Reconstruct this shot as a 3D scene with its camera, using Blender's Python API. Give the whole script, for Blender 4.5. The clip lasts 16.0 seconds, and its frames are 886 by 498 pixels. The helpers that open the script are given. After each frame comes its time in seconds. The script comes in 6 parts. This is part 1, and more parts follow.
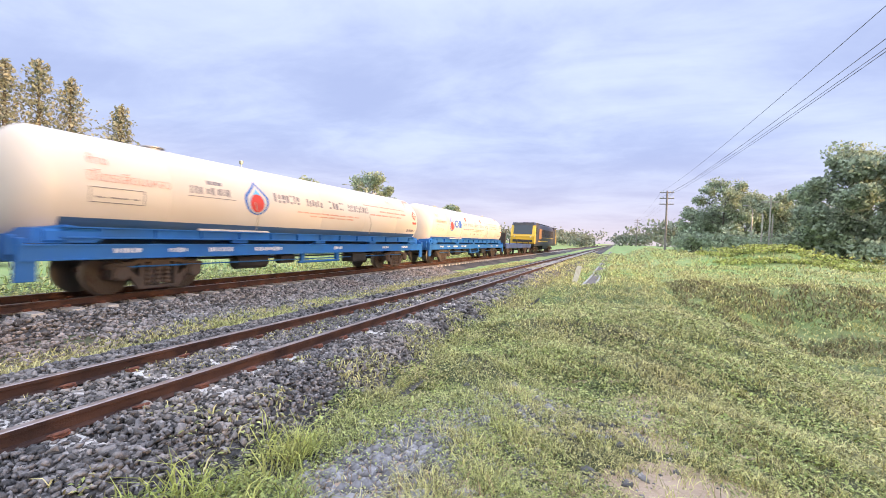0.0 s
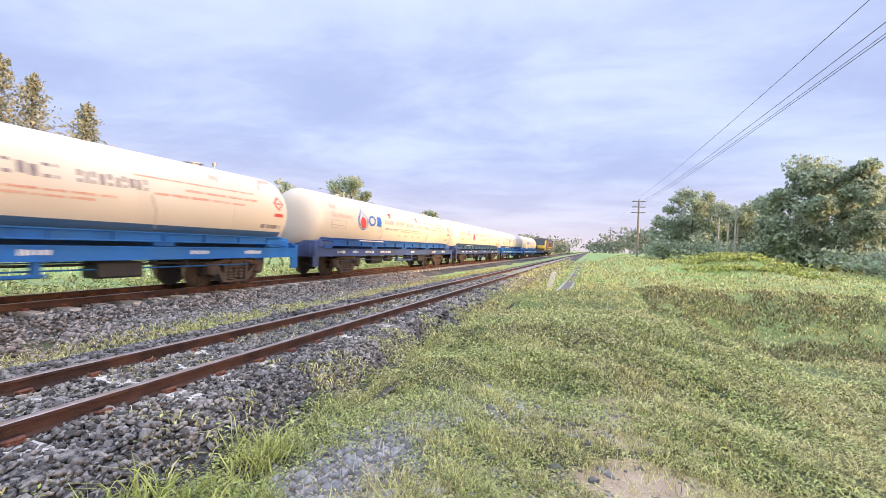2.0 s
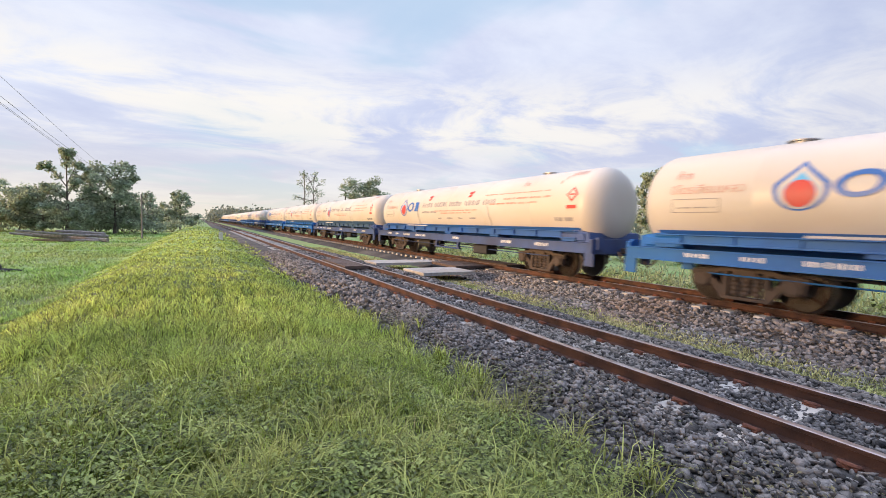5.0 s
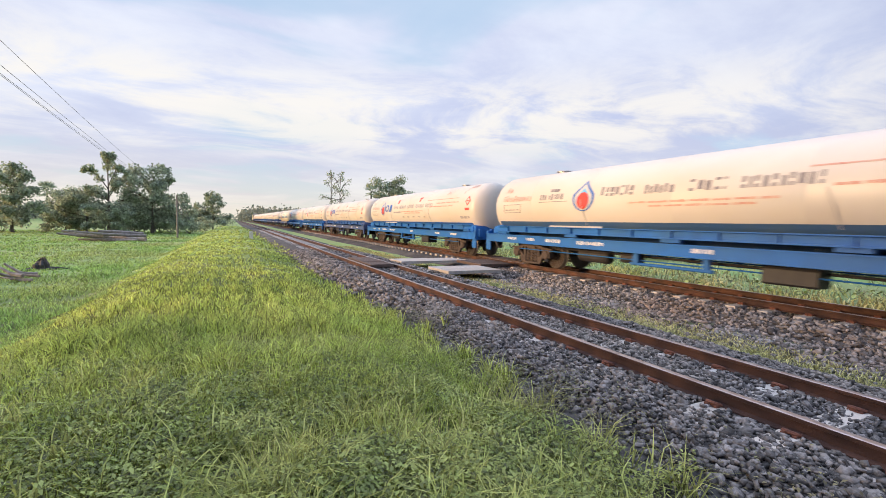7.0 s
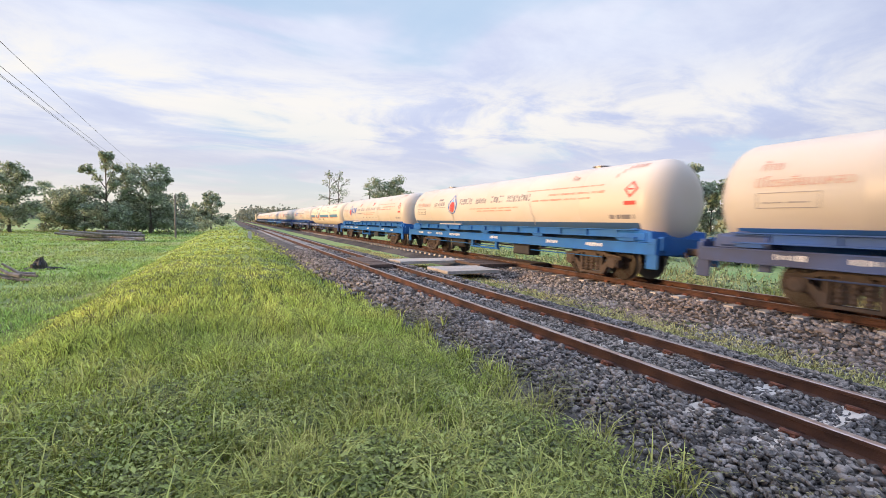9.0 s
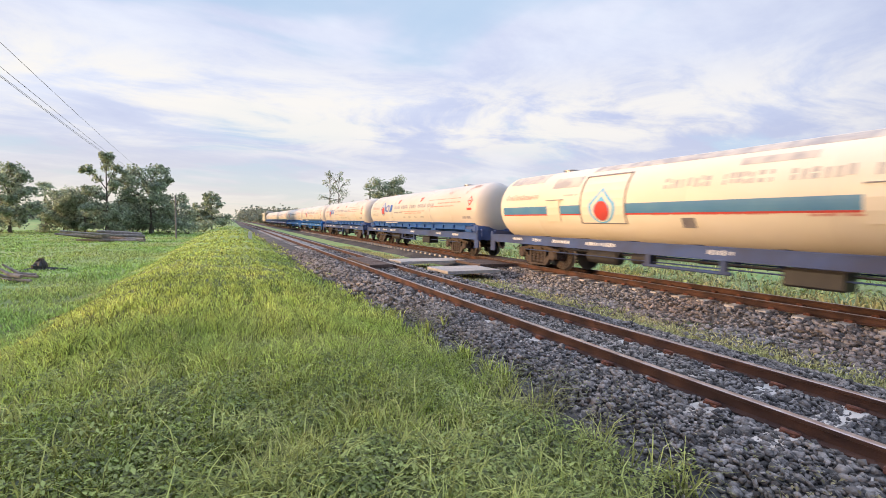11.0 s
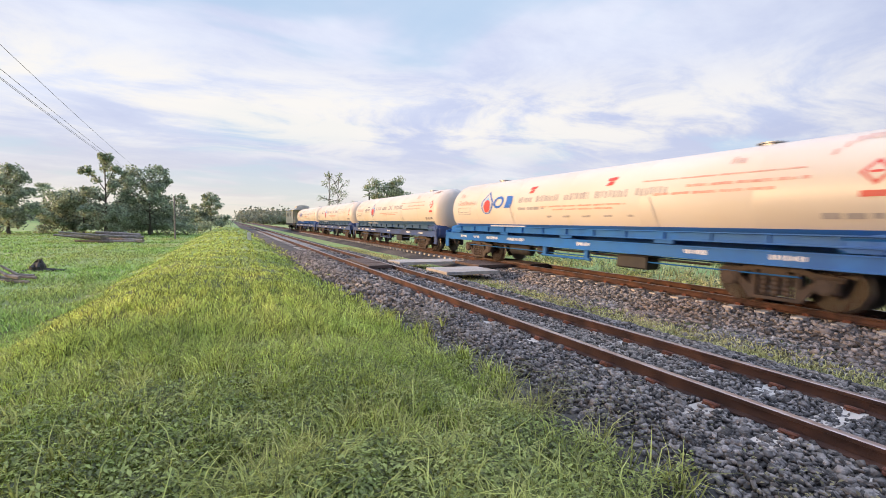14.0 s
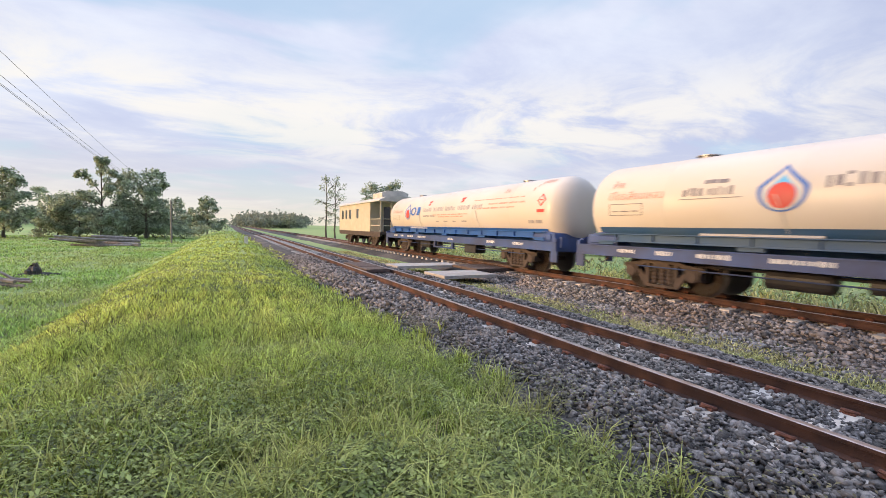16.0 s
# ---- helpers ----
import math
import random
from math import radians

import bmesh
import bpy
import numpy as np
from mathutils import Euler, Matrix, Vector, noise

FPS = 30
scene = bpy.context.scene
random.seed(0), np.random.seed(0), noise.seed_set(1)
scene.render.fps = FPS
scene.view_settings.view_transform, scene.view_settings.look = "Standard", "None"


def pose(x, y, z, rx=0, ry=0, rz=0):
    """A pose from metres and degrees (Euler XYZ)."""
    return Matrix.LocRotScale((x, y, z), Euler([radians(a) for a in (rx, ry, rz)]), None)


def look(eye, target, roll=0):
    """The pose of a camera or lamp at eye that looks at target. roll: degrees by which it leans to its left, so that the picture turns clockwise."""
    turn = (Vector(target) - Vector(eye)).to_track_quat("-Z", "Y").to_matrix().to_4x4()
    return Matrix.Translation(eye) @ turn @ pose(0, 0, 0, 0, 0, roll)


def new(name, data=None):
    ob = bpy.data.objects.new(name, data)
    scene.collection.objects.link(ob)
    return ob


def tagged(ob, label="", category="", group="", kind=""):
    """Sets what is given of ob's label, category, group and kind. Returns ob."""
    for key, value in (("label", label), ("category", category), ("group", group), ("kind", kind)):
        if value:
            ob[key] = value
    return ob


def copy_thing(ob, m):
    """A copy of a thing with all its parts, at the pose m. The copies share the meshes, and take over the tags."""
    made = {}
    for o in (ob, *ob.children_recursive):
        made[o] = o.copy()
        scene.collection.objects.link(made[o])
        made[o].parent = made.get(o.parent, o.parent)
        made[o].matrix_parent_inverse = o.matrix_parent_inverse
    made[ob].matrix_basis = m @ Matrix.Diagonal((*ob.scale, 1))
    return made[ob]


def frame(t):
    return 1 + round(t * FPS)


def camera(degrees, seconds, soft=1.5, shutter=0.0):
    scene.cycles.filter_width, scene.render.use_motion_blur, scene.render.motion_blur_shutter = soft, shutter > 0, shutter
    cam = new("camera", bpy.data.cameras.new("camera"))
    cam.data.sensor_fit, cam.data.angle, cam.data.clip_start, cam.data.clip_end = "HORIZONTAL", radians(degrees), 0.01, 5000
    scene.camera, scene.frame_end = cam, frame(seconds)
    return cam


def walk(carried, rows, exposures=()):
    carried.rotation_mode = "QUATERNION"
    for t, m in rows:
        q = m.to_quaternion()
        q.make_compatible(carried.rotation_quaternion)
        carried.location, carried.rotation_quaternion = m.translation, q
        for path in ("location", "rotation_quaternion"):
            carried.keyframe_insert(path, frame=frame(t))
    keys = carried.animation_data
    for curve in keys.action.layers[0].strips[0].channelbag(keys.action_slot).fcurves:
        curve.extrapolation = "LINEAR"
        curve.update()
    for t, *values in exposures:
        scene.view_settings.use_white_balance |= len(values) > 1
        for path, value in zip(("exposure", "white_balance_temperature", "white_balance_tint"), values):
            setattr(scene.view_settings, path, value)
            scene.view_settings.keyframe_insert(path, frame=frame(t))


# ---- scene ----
cam = camera(91.7, 16.0, soft=0.6, shutter=0.16)
walk(cam, [
    (0, pose(-0.076, 0.010, 1.456, 88.46, -2.27, 21.92)),
    (0.5, pose(-0.007, -0.031, 1.432, 88.72, -2.28, 19.67)),
    (1, pose(-0.013, -0.033, 1.433, 89.44, -2.64, 18.78)),
    (1.5, pose(0.018, -0.050, 1.431, 89.63, -2.41, 19.04)),
    (2, pose(-0.030, -0.019, 1.430, 89.38, -2.77, 18.93)),
    (2.5, pose(-0.113, -0.002, 1.391, 88.51, -3.23, 35.29)),
    (2.75, pose(-0.050, 0.015, 1.425, 87.75, -2.85, 60.60)),
    (3, pose(-0.012, 0.040, 1.449, 87.18, -2.36, 83.75)),
    (3.25, pose(0.020, 0.040, 1.480, 86.75, -2.03, 102.40)),
    (3.5, pose(-0.020, 0.031, 1.471, 86.13, -1.79, 116.83)),
    (3.7, pose(-0.054, 0.012, 1.470, 86.49, -1.24, 127.31)),
    (4, pose(-0.018, -0.014, 1.408, 87.25, -1.48, 141.32)),
    (4.5, pose(-0.005, -0.011, 1.440, 86.94, -1.35, 147.87)),
    (5, pose(0.017, -0.001, 1.443, 86.84, -1.59, 150.53)),
    (7.5, pose(0.007, -0.010, 1.434, 86.53, -1.27, 153.87)),
    (8, pose(0.008, -0.009, 1.441, 86.45, -1.21, 153.82)),
    (8.5, pose(0.030, -0.000, 1.444, 86.52, -1.26, 153.72)),
    (9, pose(0.026, -0.004, 1.437, 86.57, -1.32, 153.63)),
    (11.5, pose(0.019, -0.004, 1.440, 86.56, -1.21, 153.67)),
    (12, pose(0.013, -0.007, 1.438, 86.57, -1.21, 153.65)),
    (12.5, pose(0.027, -0.007, 1.423, 86.65, -1.33, 153.60)),
    (13, pose(0.013, -0.010, 1.438, 86.57, -1.21, 153.61)),
    (13.5, pose(0.010, -0.008, 1.439, 86.57, -1.21, 153.57)),
    (14, pose(0.009, -0.006, 1.438, 86.68, -1.20, 153.58)),
    (14.5, pose(0.014, -0.003, 1.440, 86.79, -1.20, 153.56)),
    (15, pose(0.008, -0.006, 1.441, 87.07, -1.02, 153.65)),
    (15.5, pose(0.018, -0.002, 1.442, 87.08, -1.03, 153.57)),
    (16, pose(0.031, 0.004, 1.443, 87.18, -1.20, 153.22)),
], exposures=((0, 0.90, 6500, 10), (2.3, 0.90, 6500, 10), (3.0, 0.52, 6400, 10), (3.5, 0.40, 6300, 10), (4.0, 0.22, 6250, 9), (16, 0.22, 6250, 9)))

# ---------------------------------------------------------------- world and sun
SUN_AZ, SUN_EL = 97.0, 9.0          # azimuth clockwise from the track's +Y, degrees
world = bpy.data.worlds.new("sky")
scene.world = world
world.use_nodes = True


def build_sky():
    nt = world.node_tree
    nt.nodes.clear()
    N, L = nt.nodes.new, nt.links.new

    def math_node(op, a, b=None, c=None, clamp=False):
        n = N("ShaderNodeMath")
        n.operation, n.use_clamp = op, clamp
        for i, v in enumerate((a, b, c)):
            if v is None:
                continue
            if isinstance(v, (int, float)):
                n.inputs[i].default_value = v
            else:
                L(v, n.inputs[i])
        return n.outputs[0]

    def mix(fac, a, b):
        n = N("ShaderNodeMix")
        n.data_type = "RGBA"
        for k, v in ((0, fac), (6, a), (7, b)):
            if isinstance(v, (int, float)):
                n.inputs[k].default_value = v
            elif isinstance(v, tuple):
                n.inputs[k].default_value = (*v, 1)
            else:
                L(v, n.inputs[k])
        return n.outputs[2]

    def ramp(fac, lo, hi):
        n = N("ShaderNodeMapRange")
        n.interpolation_type = "SMOOTHSTEP"
        L(fac, n.inputs[0])
        n.inputs[1].default_value, n.inputs[2].default_value = lo, hi
        return n.outputs[0]

    tc = N("ShaderNodeTexCoord")
    sep = N("ShaderNodeSeparateXYZ")
    L(tc.outputs["Generated"], sep.inputs[0])
    x, y, z = sep.outputs
    zc = math_node("MAXIMUM", z, 0.0)
    den = math_node("ADD", zc, 0.12)
    comb = N("ShaderNodeCombineXYZ")
    L(math_node("DIVIDE", x, den), comb.inputs[0])
    L(math_node("DIVIDE", y, den), comb.inputs[1])
    mp = N("ShaderNodeMapping")
    mp.inputs["Rotation"].default_value = (0, 0, radians(12))
    mp.inputs["Scale"].default_value = (0.72, 1.0, 1)
    L(comb.outputs[0], mp.inputs[0])

    def noise_tex(scale, detail, rough, offset):
        m2 = N("ShaderNodeMapping")
        m2.inputs["Location"].default_value = (offset, offset * 1.7, 0)
        L(mp.outputs[0], m2.inputs[0])
        n = N("ShaderNodeTexNoise")
        n.inputs["Scale"].default_value, n.inputs["Detail"].default_value = scale, detail
        n.inputs["Roughness"].default_value, n.inputs["Distortion"].default_value = rough, 0.5
        L(m2.outputs[0], n.inputs["Vector"])
        return n.outputs[0]

    big, fine, gaps = noise_tex(0.55, 6, 0.55, 3.1), noise_tex(1.5, 7, 0.62, 9.4), noise_tex(0.8, 5, 0.5, 17.3)
    sky = N("ShaderNodeTexSky")
    sky.sky_type, sky.sun_disc = "NISHITA", False
    sky.sun_elevation, sky.sun_rotation = radians(SUN_EL), radians(SUN_AZ)
    sky.dust_density = 1.5
    clear = N("ShaderNodeVectorMath")
    clear.operation = "SCALE"
    L(sky.outputs[0], clear.inputs[0])
    clear.inputs["Scale"].default_value = 0.10
    # cloud sheet: grey-lavender far from the sun, whiter towards it
    toward = ramp(math_node("MULTIPLY", y, -1.0), -0.45, 0.75)
    dark = mix(toward, (0.31, 0.37, 0.58), (0.60, 0.64, 0.84))
    light = mix(toward, (0.465, 0.535, 0.72), (0.86, 0.88, 0.98))
    body = mix(ramp(math_node("ADD", math_node("MULTIPLY", big, 0.65), math_node("MULTIPLY", fine, 0.35)), 0.38, 0.64), dark, light)
    # warm, hazy band over the horizon
    warm = mix(toward, (0.60, 0.495, 0.51), (0.98, 0.84, 0.60))
    hz = math_node("POWER", math_node("SUBTRACT", 1.0, math_node("MULTIPLY", zc, 4.2), clamp=True), 2.0)
    # gaps of clear sky, mostly on the sun's side
    hole = math_node("MULTIPLY", ramp(gaps, 0.53, 0.63), math_node("MULTIPLY", toward, 0.8))
    blue = mix(0.2, (0.60, 0.78, 1.0), clear.outputs[0])
    col = mix(hole, body, blue)
    bank = math_node("MULTIPLY", math_node("MULTIPLY", ramp(zc, 0.10, 0.20), math_node("SUBTRACT", 1.0, ramp(zc, 0.24, 0.36))), ramp(fine, 0.40, 0.60))
    col = mix(math_node("MULTIPLY", bank, math_node("MULTIPLY", toward, 0.85)), col, (1.02, 0.95, 0.86))
    col = mix(math_node("MULTIPLY", hz, 0.8), col, warm)
    # glow of the low, veiled sun
    a, e = radians(SUN_AZ), radians(4.0)
    dot = N("ShaderNodeVectorMath")
    dot.operation = "DOT_PRODUCT"
    L(tc.outputs["Generated"], dot.inputs[0])
    dot.inputs[1].default_value = (math.sin(a) * math.cos(e), math.cos(a) * math.cos(e), math.sin(e))
    glow = math_node("POWER", ramp(dot.outputs["Value"], 0.88, 1.0), 2.0)
    lit = N("ShaderNodeVectorMath")
    lit.operation = "SCALE"
    lit.inputs[0].default_value = (2.0, 1.25, 0.5)
    L(glow, lit.inputs["Scale"])
    both = N("ShaderNodeVectorMath")
    L(col, both.inputs[0])
    L(lit.outputs[0], both.inputs[1])
    col = both.outputs[0]
    bg = N("ShaderNodeBackground")
    L(col, bg.inputs["Color"])
    # an overcast sky grows brighter towards the zenith
    bg_strength = math_node("ADD", 1.0, math_node("MULTIPLY", math_node("POWER", ramp(z, 0.45, 1.0), 1.3), SKY_ZENITH))
    L(math_node("MULTIPLY", bg_strength, SKY_GAIN), bg.inputs["Strength"])
    out = N("ShaderNodeOutputWorld")
    L(bg.outputs[0], out.inputs[0])


SKY_GAIN, SKY_ZENITH = 0.86, 2.2
build_sky()
sun_data = bpy.data.lights.new("sun", "SUN")
sun_data.energy, sun_data.angle, sun_data.color = 4.6, radians(8), (1.0, 0.61, 0.30)
sun = new("sun", sun_data)
_a, _e = radians(SUN_AZ), radians(SUN_EL)
sun.matrix_basis = look((0, 0, 60), (-math.sin(_a) * math.cos(_e), -math.cos(_a) * math.cos(_e), 60 - math.sin(_e)))


# ---------------------------------------------------------------- materials
def material(name, colour, rough=0.7, metal=0.0, vary=None, scale=8.0, bump=0.0, bump_scale=60.0, island=0.0, random_obj=0.0, spec=0.5, stretch=(1, 1, 1), coat=0.0, large=None, large_scale=0.8, local=False, lo=0.35, hi=0.65, thin=0.0):
    """Base colour with grain towards `vary`, stains towards `large`, relief, and change from piece to piece."""
    m = bpy.data.materials.new(name)
    m.use_nodes = True
    nt = m.node_tree
    N, L = nt.nodes.new, nt.links.new
    b = nt.nodes["Principled BSDF"]
    b.inputs["Roughness"].default_value, b.inputs["Metallic"].default_value = rough, metal
    b.inputs["Specular IOR Level"].default_value = spec
    b.inputs["Coat Weight"].default_value = coat
    b.inputs["Base Color"].default_value = (*colour, 1)
    tc = N("ShaderNodeTexCoord")
    mp = N("ShaderNodeMapping")
    mp.inputs["Scale"].default_value = stretch
    if local:
        L(tc.outputs["Object"], mp.inputs[0])
    else:
        g = N("ShaderNodeNewGeometry")
        L(g.outputs["Position"], mp.inputs[0])
    col = None

    def mixc(fac, a, bcol):
        n = N("ShaderNodeMix")
        n.data_type = "RGBA"
        L(fac, n.inputs[0])
        for k, v in ((6, a), (7, bcol)):
            if isinstance(v, tuple):
                n.inputs[k].default_value = (*v, 1)
            else:
                L(v, n.inputs[k])
        return n.outputs[2]

    def grain(s, detail, lo_, hi_):
        n = N("ShaderNodeTexNoise")
        n.inputs["Scale"].default_value, n.inputs["Detail"].default_value = s, detail
        L(mp.outputs[0], n.inputs["Vector"])
        r = N("ShaderNodeMapRange")
        L(n.outputs[0], r.inputs[0])
        r.inputs[1].default_value, r.inputs[2].default_value = lo_, hi_
        return r.outputs[0]

    cur = colour
    if vary:
        cur = mixc(grain(scale, 5, lo, hi), cur, vary)
    if large:
        cur = mixc(grain(large_scale, 4, 0.42, 0.62), cur, large)
    for amount, node, sock in ((island, "ShaderNodeNewGeometry", "Random Per Island"), (random_obj, "ShaderNodeObjectInfo", "Random")):
        if amount:
            n = N(node)
            r = N("ShaderNodeMapRange")
            L(n.outputs[sock], r.inputs[0])
            r.inputs[3].default_value, r.inputs[4].default_value = 1 - amount, 1 + amount
            h = N("ShaderNodeHueSaturation")
            L(r.outputs[0], h.inputs["Value"])
            if isinstance(cur, tuple):
                h.inputs["Color"].default_value = (*cur, 1)
            else:
                L(cur, h.inputs["Color"])
            cur = h.outputs[0]
    if not isinstance(cur, tuple):
        L(cur, b.inputs["Base Color"])
    if thin:
        tr, ms = N("ShaderNodeBsdfTranslucent"), N("ShaderNodeMixShader")
        ms.inputs[0].default_value = thin
        if isinstance(cur, tuple):
            tr.inputs[0].default_value = (*cur, 1)
        else:
            L(cur, tr.inputs[0])
        L(b.outputs[0], ms.inputs[1])
        L(tr.outputs[0], ms.inputs[2])
        L(ms.outputs[0], nt.nodes["Material Output"].inputs[0])
    if bump:
        n = N("ShaderNodeTexNoise")
        n.inputs["Scale"].default_value, n.inputs["Detail"].default_value = bump_scale, 4
        L(mp.outputs[0], n.inputs["Vector"])
        bp = N("ShaderNodeBump")
        bp.inputs["Strength"].default_value, bp.inputs["Distance"].default_value = min(bump, 1.0), 0.02
        L(n.outputs[0], bp.inputs["Height"])
        L(bp.outputs[0], b.inputs["Normal"])
    return m


M = {}
def ground_material():
    """Earth under the bank's grass, darkened for the shade between blades, turning into the green cover of the open
    field.
    """
    # dark base: the shaded gaps between blades are put into this colour
    m = material("earth", (0.06, 0.064, 0.03), 0.95, vary=(0.10, 0.085, 0.05), scale=9.0, large=(0.075, 0.095, 0.036), large_scale=0.7, bump=1.0, bump_scale=22)
    nt = m.node_tree
    N, L = nt.nodes.new, nt.links.new
    b = nt.nodes["Principled BSDF"]
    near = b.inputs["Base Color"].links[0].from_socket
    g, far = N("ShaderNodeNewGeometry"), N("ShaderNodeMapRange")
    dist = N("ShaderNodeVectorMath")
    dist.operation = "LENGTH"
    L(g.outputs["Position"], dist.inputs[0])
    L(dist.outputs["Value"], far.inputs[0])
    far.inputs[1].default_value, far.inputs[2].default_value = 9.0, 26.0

    def patch(scale, lo, hi, a, c):
        n, r, x = N("ShaderNodeTexNoise"), N("ShaderNodeMapRange"), N("ShaderNodeMix")
        n.inputs["Scale"].default_value, n.inputs["Detail"].default_value = scale, 6
        L(g.outputs["Position"], n.inputs["Vector"])
        L(n.outputs[0], r.inputs[0])
        r.inputs[1].default_value, r.inputs[2].default_value = lo, hi
        x.data_type = "RGBA"
        L(r.outputs[0], x.inputs[0])
        for k, v in ((6, a), (7, c)):
            if isinstance(v, tuple):
                x.inputs[k].default_value = (*v, 1)
            else:
                L(v, x.inputs[k])
        return x.outputs[2]

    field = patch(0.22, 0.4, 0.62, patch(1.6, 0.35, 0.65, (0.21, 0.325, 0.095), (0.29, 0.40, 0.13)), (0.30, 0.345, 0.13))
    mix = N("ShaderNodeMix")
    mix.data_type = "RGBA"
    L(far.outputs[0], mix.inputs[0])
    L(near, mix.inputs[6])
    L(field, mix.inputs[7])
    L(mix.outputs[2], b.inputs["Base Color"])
    return m


M["earth"] = ground_material()
M["dirt"] = material("dirt", (0.46, 0.34, 0.24), 0.95, vary=(0.33, 0.24, 0.17), scale=5, large=(0.42, 0.32, 0.23), bump=0.9, bump_scale=25)
# bed coloured near-black, so the shade between loose stones is in its colour
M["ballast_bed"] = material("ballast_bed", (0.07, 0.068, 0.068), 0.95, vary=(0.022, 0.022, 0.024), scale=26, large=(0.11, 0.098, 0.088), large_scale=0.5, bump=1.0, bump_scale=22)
M["ballast"] = material("ballast_stone", (0.215, 0.198, 0.190), 0.75, vary=(0.07, 0.064, 0.061), scale=30, large=(0.215, 0.19, 0.168), large_scale=0.6, island=0.85, bump=0.5, bump_scale=80)
M["ballast_t"] = material("ballast_stone_brown", (0.29, 0.275, 0.265), 0.85, vary=(0.16, 0.15, 0.14), scale=30, large=(0.24, 0.195, 0.165), large_scale=0.4, island=0.75, bump=0.5, bump_scale=80)
M["rail"] = material("rusty_rail", (0.052, 0.024, 0.018), 0.8, metal=0.0, vary=(0.032, 0.015, 0.011), scale=10, large=(0.095, 0.042, 0.026), large_scale=2.5, bump=0.4, bump_scale=70)
M["rail_top"] = material("rail_running_surface", (0.42, 0.36, 0.34), 0.35, metal=0.85, vary=(0.30, 0.23, 0.20), scale=6)
M["gravel_pale"] = material("pale_gravel", (0.27, 0.26, 0.26), 0.9, vary=(0.17, 0.16, 0.155), scale=40, island=0.5)
M["clip"] = material("rust_clip", (0.20, 0.078, 0.046), 0.85, vary=(0.11, 0.045, 0.032), scale=30)
M["concrete"] = material("concrete", (0.45, 0.43, 0.40), 0.9, vary=(0.33, 0.31, 0.29), scale=14, large=(0.37, 0.33, 0.29), large_scale=2, bump=0.4, random_obj=0.15)
M["sleeper"] = material("pale_sleeper_concrete", (0.60, 0.57, 0.53), 0.9, vary=(0.46, 0.43, 0.39), scale=14, large=(0.50, 0.44, 0.38), large_scale=2, bump=0.4, random_obj=0.15)
M["timber"] = material("weathered_timber", (0.13, 0.085, 0.068), 0.85, vary=(0.075, 0.056, 0.047), scale=9, stretch=(1, 6, 1), bump=0.6, bump_scale=30)
M["grass"] = material("grass", (0.43, 0.46, 0.175), 0.6, vary=(0.57, 0.52, 0.24), scale=1.2, large=(0.55, 0.49, 0.23), large_scale=0.22, island=0.65, spec=0.3, thin=0.3)
M["grass_long"] = material("long_yellow_green_grass", (0.41, 0.50, 0.105), 0.55, vary=(0.56, 0.59, 0.16), scale=0.9, large=(0.33, 0.40, 0.09), large_scale=0.3, island=0.8, spec=0.3, thin=0.35)
M["weed"] = material("weed_leaf", (0.185, 0.23, 0.06), 0.5, vary=(0.34, 0.37, 0.11), scale=2, island=0.8, spec=0.4, thin=0.25)
M["tuft"] = material("fresh_green_blade", (0.39, 0.43, 0.12), 0.5, vary=(0.50, 0.50, 0.17), scale=2, island=0.6, thin=0.4, spec=0.25)
M["creeper"] = material("creeper_leaf", (0.33, 0.38, 0.13), 0.55, vary=(0.44, 0.45, 0.18), scale=1.5, large=(0.42, 0.36, 0.17), large_scale=0.5, island=0.65, spec=0.3, thin=0.3)
M["field_grass"] = material("field_grass", (0.23, 0.38, 0.10), 0.6, vary=(0.33, 0.47, 0.14), scale=0.7, large=(0.34, 0.41, 0.14), large_scale=0.12, island=0.6, spec=0.3, thin=0.35)
M["dry"] = material("dry_grass", (0.33, 0.23, 0.13), 0.8, vary=(0.24, 0.15, 0.09), scale=2, island=0.4)
M["leaf"] = material("tree_leaf", (0.30, 0.36, 0.26), 0.6, vary=(0.40, 0.45, 0.32), scale=0.6, island=0.45, spec=0.3, thin=0.5)
M["leaf_far"] = material("far_leaf", (0.22, 0.25, 0.20), 0.8, vary=(0.27, 0.29, 0.22), scale=0.2, island=0.35, spec=0.2, thin=0.4)
M["leaf_cas"] = material("casuarina_leaf", (0.33, 0.33, 0.27), 0.8, vary=(0.26, 0.28, 0.21), scale=0.6, island=0.4, spec=0.2, thin=0.4)
M["bark"] = material("bark", (0.14, 0.12, 0.10), 0.9, vary=(0.08, 0.07, 0.06), scale=8, stretch=(1, 1, 0.3), bump=0.6, bump_scale=20)
M["white"] = material("white_tank_paint", (0.60, 0.562, 0.51), 0.42, vary=(0.555, 0.52, 0.47), scale=0.9, large=(0.565, 0.51, 0.435), large_scale=0.5, spec=0.5, local=True, stretch=(1, 0.5, 1))
M["cream"] = material("cream_tank_paint", (0.74, 0.68, 0.57), 0.45, vary=(0.67, 0.605, 0.50), scale=0.9, large=(0.69, 0.615, 0.48), large_scale=0.5, spec=0.4, local=True, stretch=(1, 0.5, 1))
M["blue"] = material("blue_frame_paint", (0.02, 0.14, 0.46), 0.5, vary=(0.017, 0.105, 0.35), scale=2, large=(0.03, 0.13, 0.36), large_scale=0.9, spec=0.3, local=True)
M["navy"] = material("faded_navy_paint", (0.038, 0.08, 0.23), 0.6, vary=(0.055, 0.09, 0.22), scale=2.5, large=(0.042, 0.058, 0.13), large_scale=0.9, local=True)
